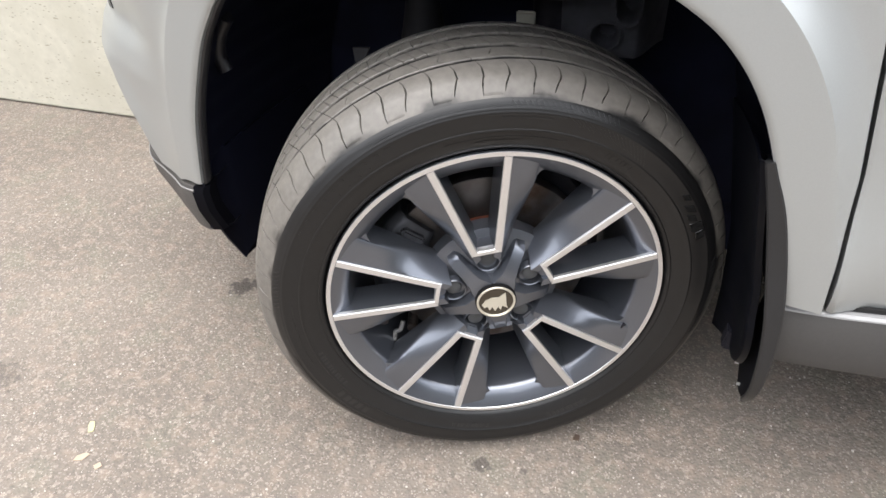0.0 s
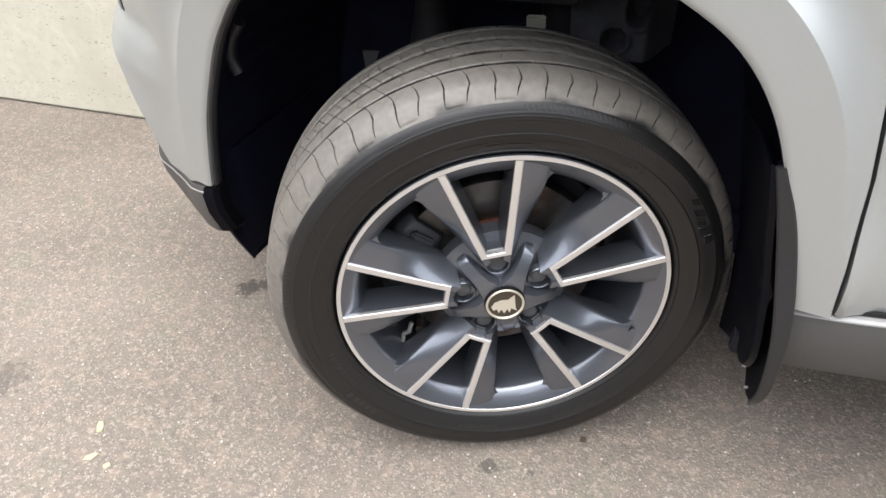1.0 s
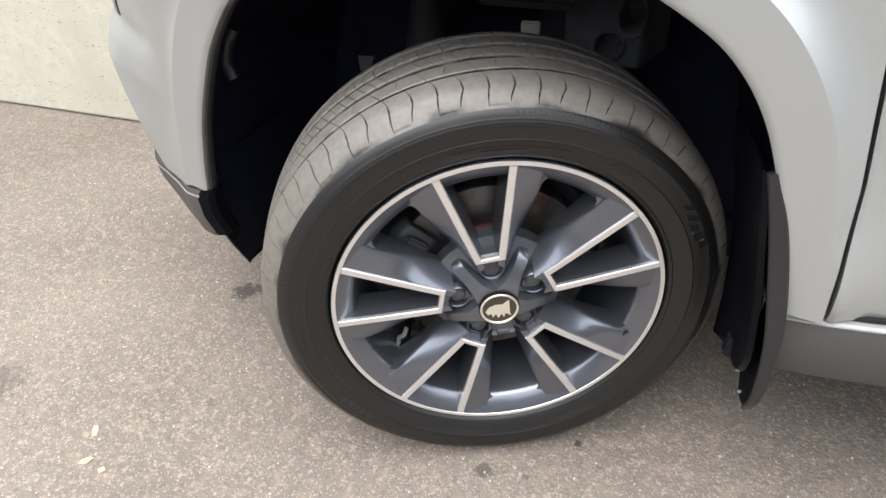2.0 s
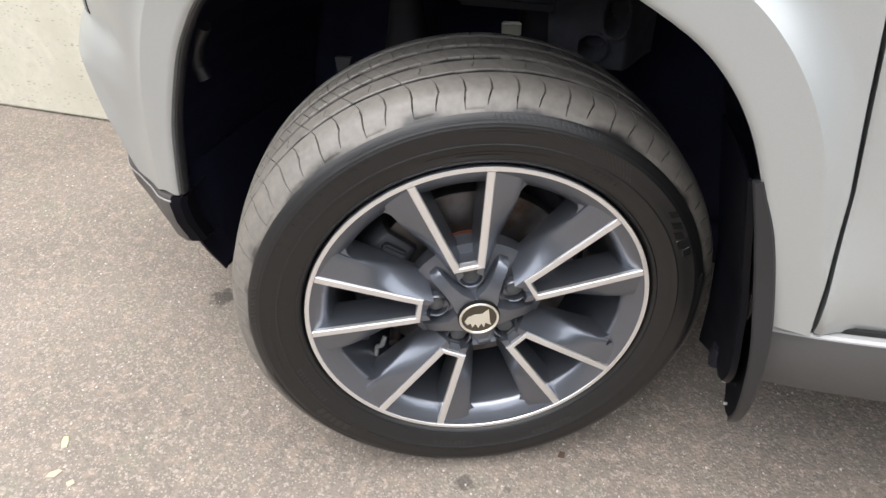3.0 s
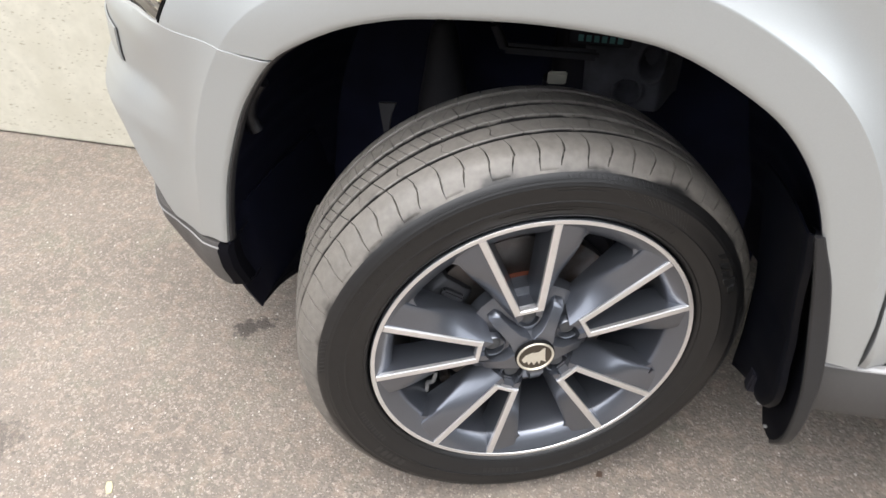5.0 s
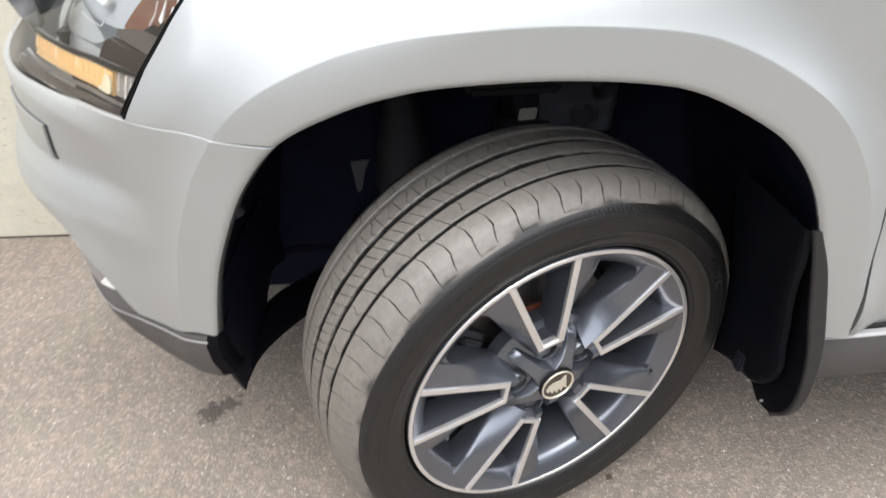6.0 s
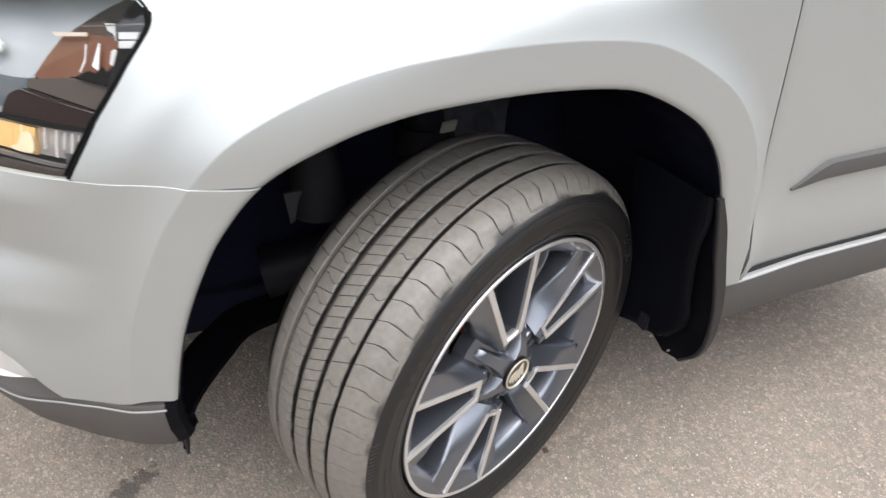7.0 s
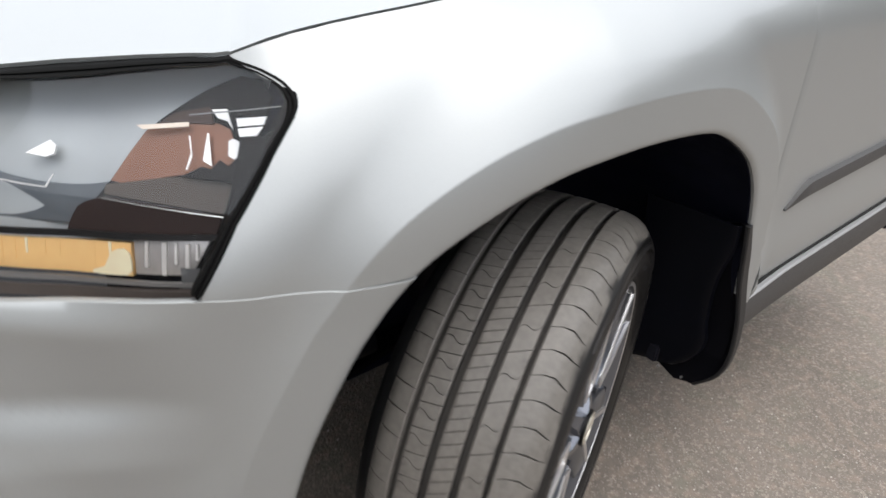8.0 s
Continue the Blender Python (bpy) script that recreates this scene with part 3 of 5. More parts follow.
lamp_quad("side_marker", [(-0.5645, 0.731), (-0.507, 0.738), (-0.524, 0.7055), (-0.5645, 0.7035)], -0.03, material("clear_ribbed", (0.50, 0.47, 0.45), 0.25, 0.5, 0.3, 60, 0.35), "clear ribbed side marker", 6, 0.012)
CLEAR_RIB = material("clear_rib", (0.74, 0.71, 0.68), 0.3, 0.3)
for x, w, lo in ((-0.5560, 0.0022, 0.712), (-0.5440, 0.0036, 0.706), (-0.5345, 0.0018, 0.716), (-0.5270, 0.0030, 0.708), (-0.5190, 0.0016, 0.720)):
    lamp_quad("marker_rib", [(x, 0.7325), (x + w, 0.7330), (x + w * 0.6, lo), (x - 0.001, lo)], -0.027, CLEAR_RIB, "", 3, 0.004)
lamp_quad("silver_strip", [(-0.78, 0.6945), (-0.514, 0.7040), (-0.516, 0.7000), (-0.78, 0.6905)], -0.020, material("dull_silver", (0.30, 0.29, 0.28), 0.3, 0.6), "", 10, 0.003)
lamp_quad("lower_strip", [(-0.78, 0.690), (-0.514, 0.6995), (-0.518, 0.6915), (-0.78, 0.681)], -0.014, material("brown_strip", (0.075, 0.060, 0.052), 0.4), "", 10)
lamp_quad("base_seal", [(-0.78, 0.6815), (-0.516, 0.6920), (-0.519, 0.6885), (-0.78, 0.6775)], -0.008, BEZEL, "", 10)
lamp_quad("upper_strip", [(-0.78, 0.729), (-0.500, 0.743), (-0.505, 0.738), (-0.78, 0.7235)], -0.022, BEZEL, "", 10)
# chrome facets of the side reflector and the lines round it
lamp_quad("trim_line", [(-0.588, 0.7605), (-0.497, 0.7525), (-0.497, 0.7518), (-0.588, 0.7598)], -0.031, CHROME, "", 4, 0.001)
lamp_quad("trim_line", [(-0.522, 0.8265), (-0.430, 0.8395), (-0.430, 0.8388), (-0.522, 0.8258)], -0.020, material("satin_trim", (0.20, 0.20, 0.20), 0.3, 0.8), "", 4, 0.001)
lamp_quad("trim_line", [(-0.5650, 0.8110), (-0.524, 0.8165), (-0.524, 0.8135), (-0.5600, 0.8085)], -0.036, material("warm_chrome", (0.70, 0.60, 0.50), 0.3, 0.4), "", 4, 0.001)
for c, o in (([(-0.5050, 0.8265), (-0.4885, 0.8285), (-0.4825, 0.8150), (-0.4890, 0.8200), (-0.4995, 0.8210)], -0.036), ([(-0.4760, 0.8235), (-0.4420, 0.8275), (-0.4465, 0.8215), (-0.4755, 0.8180)], -0.034),
             ([(-0.4755, 0.8165), (-0.4475, 0.8200), (-0.4560, 0.8130), (-0.4745, 0.8110)], -0.034), ([(-0.4890, 0.8065), (-0.4830, 0.8090), (-0.4740, 0.8070), (-0.4790, 0.7930), (-0.4900, 0.7960)], -0.034),
             ([(-0.5090, 0.8100), (-0.5080, 0.8100), (-0.5060, 0.7870), (-0.5130, 0.7905)], -0.036), ([(-0.5240, 0.8070), (-0.5230, 0.8070), (-0.5215, 0.7930), (-0.5255, 0.7835), (-0.5265, 0.7835), (-0.5225, 0.7950)], -0.036), ([(-0.4765, 0.7980), (-0.4752, 0.7980), (-0.4765, 0.7780), (-0.4778, 0.7780)], -0.028)):
    lamp_shape("chrome_facet", c, o, FACET, "", 0.0015)
lamp_shape("mask_tooth", [(-0.5290, 0.7785), (-0.5130, 0.7865), (-0.5060, 0.7850), (-0.4980, 0.7925), (-0.4900, 0.7890), (-0.4800, 0.7960), (-0.4780, 0.7780)], (-0.034, -0.030), SHADE, "", 0.0015)
lamp_quad("mask", [(-0.474, 0.812), (-0.446, 0.817), (-0.503, 0.742), (-0.502, 0.742)], [-0.03, -0.022, -0.022, -0.026], BEZEL, "", 8, 0.002)
# projector sunk in its bezel at the inner end
bowl = lathe([(0.024, 0.046), (0.034, 0.036), (0.044, 0.014), (0.048, 0.0), (0.052, 0.0), (0.054, 0.004)], 40)
bmesh.ops.transform(bowl, matrix=pose(-0.705, 0.300, 0.785, 8, 0, -42), verts=bowl.verts)
part("projector_bowl", bowl, material("smoked_bezel", (0.035, 0.038, 0.042), 0.35), headlamp, "dark projector bezel")
ball = lathe([(0.0, 0.004), (0.012, 0.007), (0.022, 0.015), (0.028, 0.028), (0.030, 0.045)], 32)
bmesh.ops.transform(ball, matrix=pose(-0.705, 0.300, 0.785, 8, 0, -42), verts=ball.verts)
part("projector", ball, material("projector_glass", (0.10, 0.11, 0.12), 0.15, 0.1, 0.8), headlamp, "round projector lens")

# ---- wheel arch liner, inner wing and suspension ----
EDGE = [Vector((*skin(u, z)[:2], z)) for u, z in ARCH_U]
rows = []
for k, p in enumerate(EDGE):
    c = Vector((-0.05, p.y, 0.42))
    d = Vector((p.x - c.x, 0, p.z - c.z)).normalized()
    line = []
    for o, dy in ((0.002, 0.0045), (0.004, 0.012), (0.012, 0.03), (0.016, 0.08), (0.016, 0.16), (0.012, 0.24), (0.0, 0.32), (-0.03, 0.38)):
        line.append(Vector((p.x, p.y + dy, p.z)) + d * o + Vector((0, 0, 0.002 * math.sin(k * 0.5) * (dy > 0.05))))
    rows.append(line)
bm = grid(rows)
bmesh.ops.recalc_face_normals(bm, faces=bm.faces[:])
part("arch_liner", thicken(bm, 0.003), material("liner_plastic", (0.007, 0.008, 0.017), 0.5, 0, 0, 30, 0.3, 0.2, 300, spec=0.16), car, "black plastic wheel arch liner")
rows = [[Vector((x, 0.44, z)) for x in np.linspace(-0.50, 0.36, 10)] for z in np.linspace(0.145, 0.80, 9)]
part("inner_wing", thicken(grid(rows), 0.004), material("wing_black", (0.008, 0.010, 0.024), 0.7, 0, 0, 20, 0.4, spec=0.1), car, "black inner wing")
rows = []
for p in EDGE:
    if p.x < -0.20 and p.z > 0.385:
        inwards = Vector((-0.05 - p.x, 0, 0.42 - p.z)).normalized()
        w = float(smoothstep(-0.20, -0.36, p.x))
        rows.append([p + inwards * a * w + Vector((0, b, 0)) for a, b in ((-0.001, 0.0062), (0.0028, 0.0085), (0.0045, 0.0125), (0.0040, 0.019), (0.0010, 0.026), (-0.006, 0.034))])
bm = grid(rows)
bmesh.ops.recalc_face_normals(bm, faces=bm.faces[:])
part("arch_lip", bm, material("lip_rubber", (0.030, 0.029, 0.031), 0.42), car, "dark grey rubber lip inside the arch edge")
# floor pan and bulkhead that close the car below and behind
bm = merge(box(1.95, 1.26, 0.04, pose(0.275, 1.07, 0.235), 0.01), box(0.03, 1.70, 0.66, pose(1.24, 0.86, 0.60)), box(0.04, 1.2, 0.5, pose(-0.66, 0.92, 0.47)), box(0.80, 0.36, 0.04, pose(0.84, 0.30, 0.30), 0.01), box(0.80, 1.68, 0.02, pose(0.83, 0.87, 0.94)))
part("floor_pan", bm, BLACK, car, "black underside of the car")
# deflector under the front of the liner, ending in a point, and the edge of the undertray behind it
rows = []
for y, zl, zh, x in ((0.064, 0.300, 0.40, -0.475), (0.072, 0.280, 0.40, -0.476), (0.084, 0.256, 0.40, -0.478), (0.118, 0.194, 0.42, -0.481), (0.128, 0.206, 0.41, -0.478), (0.142, 0.207, 0.41, -0.478), (0.160, 0.209, 0.41, -0.477), (0.185, 0.210, 0.41, -0.476), (0.22, 0.211, 0.41, -0.474), (0.27, 0.214, 0.41, -0.47), (0.30, 0.244, 0.41, -0.466), (0.34, 0.262, 0.41, -0.462), (0.40, 0.235, 0.41, -0.46), (0.45, 0.20, 0.41, -0.46)):
    rows.append([(x, y, zl + (zh - zl) * f) for f in np.linspace(0, 1, 6)])
bm = grid(rows)
bmesh.ops.recalc_face_normals(bm, faces=bm.faces[:])
part("deflector", thicken(bm, 0.004), bpy.data.materials["liner_plastic"], car, "black plastic air deflector ending in a point")
edge = spline([(-0.480, 0.118, 0.194), (-0.466, 0.178, 0.200), (-0.438, 0.228, 0.202), (-0.39, 0.288, 0.203), (-0.349, 0.332, 0.203), (-0.29, 0.352, 0.203), (-0.10, 0.40, 0.203), (0.10, 0.42, 0.203)], 40)
inside = spline([(-0.484, 0.128), (-0.488, 0.20), (-0.484, 0.26), (-0.452, 0.318), (-0.410, 0.360), (-0.35, 0.40), (-0.15, 0.43), (0.10, 0.44)], 40)
rows = []
for p, (xi, yi) in zip(edge, inside):
    p, q = Vector(p), Vector((xi, yi, 0.212))
    rows.append([p + Vector((0, 0, 0.012)), p, p + (q - p) * 0.5, q, q + Vector((0, 0, 0.014))])
bm = grid(rows)
bmesh.ops.recalc_face_normals(bm, faces=bm.faces[:])
part("undertray_edge", thicken(bm, 0.004), DEEP, car, "black undertray edge")
part("drive_shaft_boot", rod((-0.30, 0.42, 0.27), (-0.12, 0.40, 0.30), 0.05, 20), BLACK, car)
DUSTY = material("dusty_black", (0.014, 0.014, 0.018), 0.75, 0, 0, 30, 0.3)
hump = lathe([(0.0, 0.150), (0.012, 0.148), (0.019, 0.138), (0.024, 0.115), (0.031, 0.07), (0.040, 0.02), (0.046, -0.05)], 28)
bmesh.ops.transform(hump, matrix=pose(-0.208, 0.335, 0.495, 90, 0, 0) @ Matrix.Diagonal((1, 1, -1, 1)), verts=hump.verts)
bmesh.ops.recalc_face_normals(hump, faces=hump.faces[:])
part("liner_hump", hump, DUSTY, car, "dusty rounded hump of the inner wing")
part("strut", merge(rod((0.00, 0.36, 0.35), (0.005, 0.39, 0.75), 0.045, 24), rod((0.002, 0.372, 0.50), (0.003, 0.378, 0.55), 0.058, 24)), BLACK, car, "suspension strut")
part("bracket", box(0.026, 0.006, 0.022, pose(-0.025, 0.238, 0.612, 20, 0, 8), 0.002), SEAL, car, "pale clip on the strut")
part("bracket_arm", merge(box(0.135, 0.012, 0.016, pose(-0.040, 0.268, 0.6365, 0, 1, 4), 0.005), rod((-0.105, 0.262, 0.640), (-0.118, 0.258, 0.672), 0.007, 12)), DUSTY, car, "dusty rail above the clip")
part("liner_tab", loft([[(-0.281, y, 0.552), (-0.254, y, 0.554), (-0.262, y, 0.535), (-0.268, y, 0.505), (-0.275, y, 0.500)] for y in (0.222, 0.227)]), material("dusty_tab", (0.030, 0.030, 0.034), 0.8), car, "grey tab in the liner")
# dusty panel with two deep holes
rows = []
for z in np.linspace(0.535, 0.690, 54):
    line = []
    for x in np.linspace(-0.03, 0.155, 64):
        y = 0.325 + 0.09 * float(smoothstep(0.118, 0.160, x)) + 0.06 * float(smoothstep(0.02, -0.03, x)) + 0.07 * float(smoothstep(0.655, 0.69, z))
        for hx, hz, a, b in ((0.0755, 0.5655, 0.0185, 0.0170), (0.1050, 0.6120, 0.0170, 0.0260)):
            q = math.hypot((x - hx) / a, (z - hz) / b)
            y += 0.034 * float(smoothstep(1.0, 0.72, q)) - 0.005 * math.exp(-((q - 1.18) / 0.16) ** 2)
        line.append((x, y, z))
    rows.append(line)
bm = grid(rows)
bmesh.ops.recalc_face_normals(bm, faces=bm.faces[:])
part("strut_tower", thicken(bm, 0.002), material("dusty_tower", (0.055, 0.056, 0.066), 0.85, 0, 0, 40, 0.5), car, "dusty panel with two holes at the strut tower")
part("stamped_mark", merge(*[box(0.007, 0.001, 0.009, pose(0.000 + 0.0105 * k, 0.262, 0.662, 0, 0, 0), 0.0003) for k in range(6)]), material("teal_print", (0.05, 0.16, 0.16), 0.6), car, "faint teal printed marks")["kind"] = "stuff"
part("mark_plate", box(0.085, 0.004, 0.020, pose(0.025, 0.265, 0.662), 0.002), BLACK, car)
# long clip rib inside the front of the liner
rib = [Vector(q) for q in spline([(-0.395, 0.092, 0.632), (-0.416, 0.098, 0.605), (-0.425, 0.100, 0.575), (-0.418, 0.100, 0.552)], 10)]
bm = merge(*[rod(a, b, 0.010, 12) for a, b in zip(rib, rib[1:])])
part("clip_rib", bm, material("satin_black", (0.009, 0.009, 0.012), 0.45), car)

# ---- mud flap: a sheet across the car with a thick outer edge ----
FLAP_F = [(0.273, 0.580), (0.288, 0.524), (0.302, 0.462), (0.318, 0.377), (0.324, 0.305), (0.326, 0.255), (0.330, 0.222)]
FLAP_R = [(0.283, 0.582), (0.308, 0.521), (0.327, 0.445), (0.336, 0.382), (0.338, 0.318), (0.336, 0.255), (0.334, 0.221)]
FLAP_Y = [(-0.027, 0.58), (-0.030, 0.521), (-0.034, 0.46), (-0.046, 0.377), (-0.050, 0.30), (-0.038, 0.25), (-0.004, 0.219)]
F, R, Y = spline(FLAP_F, 30), spline(FLAP_R, 30), spline(FLAP_Y, 30)
loops, sheet = [], []
for k in range(30):
    (xf, z), (xr, zr), (y, _) = F[k], R[k], Y[k]
    yin = y + float(np.interp(z, [0.217, 0.222, 0.23, 0.25, 0.30, 0.58], [0.020, 0.040, 0.075, 0.125, 0.140, 0.04]))
    loops.append([(xf + 0.002, y, z), (xf, y + 0.002, z), (xf, y + 0.007, z), (xr, y + 0.007, zr), (xr, y + 0.002, zr), (xr - 0.002, y, zr)])
    sheet.append([(xf + 0.001, y + 0.007, z), (xr - 0.006, y + 0.016, z), (xr - 0.005, yin, z - 0.01), (xr - 0.001, yin, z - 0.01), (xr - 0.001, y + 0.007, zr)])
flap = part("mud_flap", loft(sheet), DEEP, car, "black moulded mud flap")
part("flap_edge", loft(loops), material("flap_plastic", (0.015, 0.015, 0.016), 0.45, 0, 0, 200, 0.15, 0.15, 700), flap, "dark grey outer edge of the flap")
# end of the liner in front of the flap: a dark apron with a paler rounded edge, a tapering bulge and a block below it
EDGE_Y = spline([(-0.010, 0.575), (-0.008, 0.530), (0.004, 0.480), (0.010, 0.430), (0.009, 0.385), (0.006, 0.358), (0.000, 0.335), (0.004, 0.305), (0.018, 0.278), (0.040, 0.252), (0.070, 0.238)], 40)
rows, rim = [], []
for y0, z in EDGE_Y:
    x = float(np.interp(z, [0.22, 0.30, 0.40, 0.58], [0.319, 0.317, 0.308, 0.272]))
    rim.append(Vector((x - 0.0005, y0, z)))
    rows.append([(x + 0.006, y0 - 0.002, z), (x, y0, z)] + [(x - 0.0015 - 0.022 * f ** 2, y0 + (0.135 - y0) * f, z - 0.012 * f * (z < 0.26)) for f in np.linspace(0.03, 1, 12)])
bm = grid(rows)
bmesh.ops.recalc_face_normals(bm, faces=bm.faces[:])
apron = part("liner_apron", thicken(bm, 0.003), material("liner_black", (0.003, 0.0035, 0.006), 0.4, spec=0.12), car, "black liner end with a paler edge")
part("apron_edge", merge(*[rod(a, b, 0.0011, 8) for a, b in zip(rim[:35], rim[1:35])]), material("edge_grey", (0.026, 0.026, 0.029), 0.5), apron, "paler edge line")
SATIN = material("satin_liner", (0.040, 0.038, 0.042), 0.45, 0, 0, 80, 0.3, spec=0.3)
loops = []
for x, y, z, a in ((0.288, 0.100, 0.445, 0.002), (0.294, 0.097, 0.41, 0.006), (0.300, 0.094, 0.37, 0.009), (0.307, 0.089, 0.32, 0.013), (0.311, 0.086, 0.285, 0.015), (0.313, 0.085, 0.277, 0.010)):
    loops.append([(x + 0.010 - a * 1.0 * math.sin(q), y + a * math.cos(q), z) for q in np.linspace(0, math.pi, 9)] + [(x + 0.014, y - a, z), (x + 0.014, y + a, z)])
part("liner_bulge", loft(loops), SATIN, apron, "satin black tapering bulge")
part("liner_block", box(0.018, 0.022, 0.036, pose(0.312, 0.079, 0.256, 0, 4, 0), 0.003), BLACK, apron, "black block")
SCREW = material("bright_screw", (0.6, 0.6, 0.6), 0.3, 0.8)
for y, z in ((0.070, 0.2185), (0.022, 0.226)):
    part("flap_screw", rod((0.330, y, z), (0.325, y, z), 0.0022, 10), SCREW, flap)


# ---- wheel: built upright about its own axle (y), steered by its pose ----
BARREL = [(0.2202, 0.0006), (0.2155, 0.0035), (0.2070, 0.0090), (0.1995, 0.0150), (0.1965, 0.0185), (0.1950, 0.0225), (0.1930, 0.036), (0.1880, 0.06), (0.1800, 0.10), (0.179, 0.17), (0.20, 0.185), (0.224, 0.19), (0.2245, 0.012)]
wheel = part("wheel", lathe(BARREL, 160), ANTHRACITE, car, "dark grey alloy wheel with bright machined edges")
wheel.matrix_basis = pose(0, 0, AXLE, 0, 0, STEER)
part("rim_edge", lathe([(0.2262, 0.0008), (0.2255, -0.0004), (0.2205, -0.0002), (0.2200, 0.0008)], 160), ALLOY, wheel, "bright machined rim edge")
part("rim_flank", lathe([(0.2250, 0.012), (0.2268, 0.005), (0.2267, 0.002), (0.2262, 0.0008)], 160), ANTHRACITE, wheel)

# tyre: carcass with the sidewall's raised rings, then the ribs of the tread
SIDE = [(0.2262, 0.014), (0.2282, 0.0085), (0.2300, 0.0030), (0.2325, 0.0000), (0.2350, -0.0018), (0.2365, -0.0012), (0.240, -0.0035), (0.252, -0.0085), (0.258, -0.0100), (0.2588, -0.0108), (0.2600, -0.0108), (0.2608, -0.0103), (0.270, -0.0114), (0.2795, -0.0110),
        (0.2805, -0.0113), (0.2815, -0.0112), (0.2825, -0.0106), (0.2840, -0.0100), (0.2850, -0.0099), (0.2858, -0.0093), (0.290, -0.0072), (0.2945, -0.0045)]
CROWN = [(0.2985, 0.0012), (0.3055, 0.0105), (0.3095, 0.022), (0.3115, 0.035), (0.3122, 0.05), (0.3128, 0.105), (0.312, 0.15), (0.309, 0.172), (0.306, 0.190), (0.302, 0.202), (0.292, 0.2115), (0.265, 0.2155), (0.24, 0.205), (0.2262, 0.19)]
part("tyre", lathe(SIDE + CROWN, 200), RUBBER, wheel, "black rubber tyre with dusty tread")


def tread_rib(profile, period, slits, ys, hook=None, mat=None, walls=(True, True)):
    """One rib of the tread over a profile of (radius, y), with slits sunk into it. Each slit: its angle, and its shift, width (degrees)
    and depth by y. hook: height, half width and share of a short cut along the rib that runs from the second slit towards the first."""
    pr, py = [p[0] for p in profile], [p[1] for p in profile]
    rows = [(y, 0.0) for y in ys]
    if hook:
        rows += [(hook[0] - hook[1], 0.0), (hook[0] - hook[1] * 0.5, 1.0), (hook[0] + hook[1] * 0.5, 1.0), (hook[0] + hook[1], 0.0)]
    rows.sort()
    n, skin_rows = int(round(360 / period)), []
    for y, cut in rows:
        r, line = float(np.interp(y, py, pr)), []
        for k in range(n):
            for q, (a0, shift, width, depth) in enumerate(slits):
                here = a0 + shift(y)
                a1, shift1, width1, _ = slits[(q + 1) % len(slits)]
                there = a1 + shift1(y) + (period if q + 1 == len(slits) else 0)
                w, d = width(y), depth(y)
                for f, e in ((-0.5, 0.0), (-0.33, 1.0), (0.33, 1.0), (0.5, 0.0)):
                    sunk = d * e
                    if cut and q == 1 and f < 0:
                        sunk = hook[3]
                    line.append((k * period + here + f * w, sunk))
                lo, hi = here + 0.5 * w, there - 0.5 * width1(y)
                m = 9 if hook else 3
                for v in range(1, m + 1):
                    g = v / (m + 1)
                    line.append((k * period + lo + (hi - lo) * g, hook[3] if cut and q == 0 and g > hook[2] else 0.0))
        skin_rows.append([((r - d) * math.cos(radians(a)), y, (r - d) * math.sin(radians(a))) for a, d in line])
    for at, dy, on in ((0, -0.0007, walls[0]), (-1, 0.0007, walls[1])):
        if on:
            edge = skin_rows[at]
            wall = [(x * 0.974, y + dy, z * 0.974) for x, y, z in edge]
            skin_rows.insert(0, wall) if at == 0 else skin_rows.append(wall)
    bm = grid(skin_rows, True)
    bmesh.ops.recalc_face_normals(bm, faces=bm.faces[:])
    return part("tread_rib", bm, mat or TREAD, wheel)


def by_y(ys, vs):
    return lambda y: float(np.interp(y, ys, vs))


PITCH = 360 / 68
GLIDE = by_y([-0.002, 0.001, 0.006, 0.016, 0.029, 0.040, 0.052, 0.0625, 0.085, 0.12], [1.3, 1.2, 0.9, 0.0, 0.25, 1.1, 2.0, 3.0, 5.1, 8.2])
HOOKED = by_y([-0.002, 0.006, 0.016, 0.029, 0.040], [0.55, 0.45, 0.0, 0.15, 1.0])
SLIT_W = by_y([-0.001, 0.004, 0.008, 0.020, 0.025, 0.030, 0.045], [0.17, 0.24, 0.42, 0.42, 0.28, 0.17, 0.16])
part("tread_base", lathe([(0.3020, 0.030), (0.3130, 0.040), (0.3140, 0.060), (0.3147, 0.10), (0.3140, 0.14), (0.3120, 0.165), (0.302, 0.175)], 200), material("groove_rubber", (0.026, 0.023, 0.020), 0.8, 0, 0, 90, 0.35, 0.2, 700), wheel, "dusty floor of the tread grooves")
OUTER = [(0.2896, -0.0068), (0.2925, -0.0052), (0.2956, -0.0032), (0.2988, -0.0006), (0.3019, 0.002), (0.3052, 0.0052), (0.3102, 0.01), (0.3135, 0.0145), (0.3162, 0.02), (0.3182, 0.026), (0.3194, 0.032), (0.3209, 0.0408), (0.3203, 0.0420)]
tread_rib(OUTER, 2 * PITCH, [(77.4, GLIDE, SLIT_W, by_y([0.0012, 0.0022, 0.008], [0.0, 0.0030, 0.0060])), (77.4 + PITCH, HOOKED, SLIT_W, by_y([-0.0013, -0.0008, 0.008], [0.0, 0.0025, 0.0060]))],
          list(np.linspace(-0.0068, -0.002, 5)) + list(np.linspace(0.0012, 0.032, 20)) + [0.036, 0.040, 0.0408, 0.0420], (-0.0008, 0.0006, 0.10, 0.0018), TYRE, (False, True))
THIN, SHALLOW = (lambda y: 0.19), (lambda y: 0.006)
WAVE = lambda y: GLIDE(y) + 0.75 * math.sin((y - 0.049) / 0.026 * 2 * math.pi)
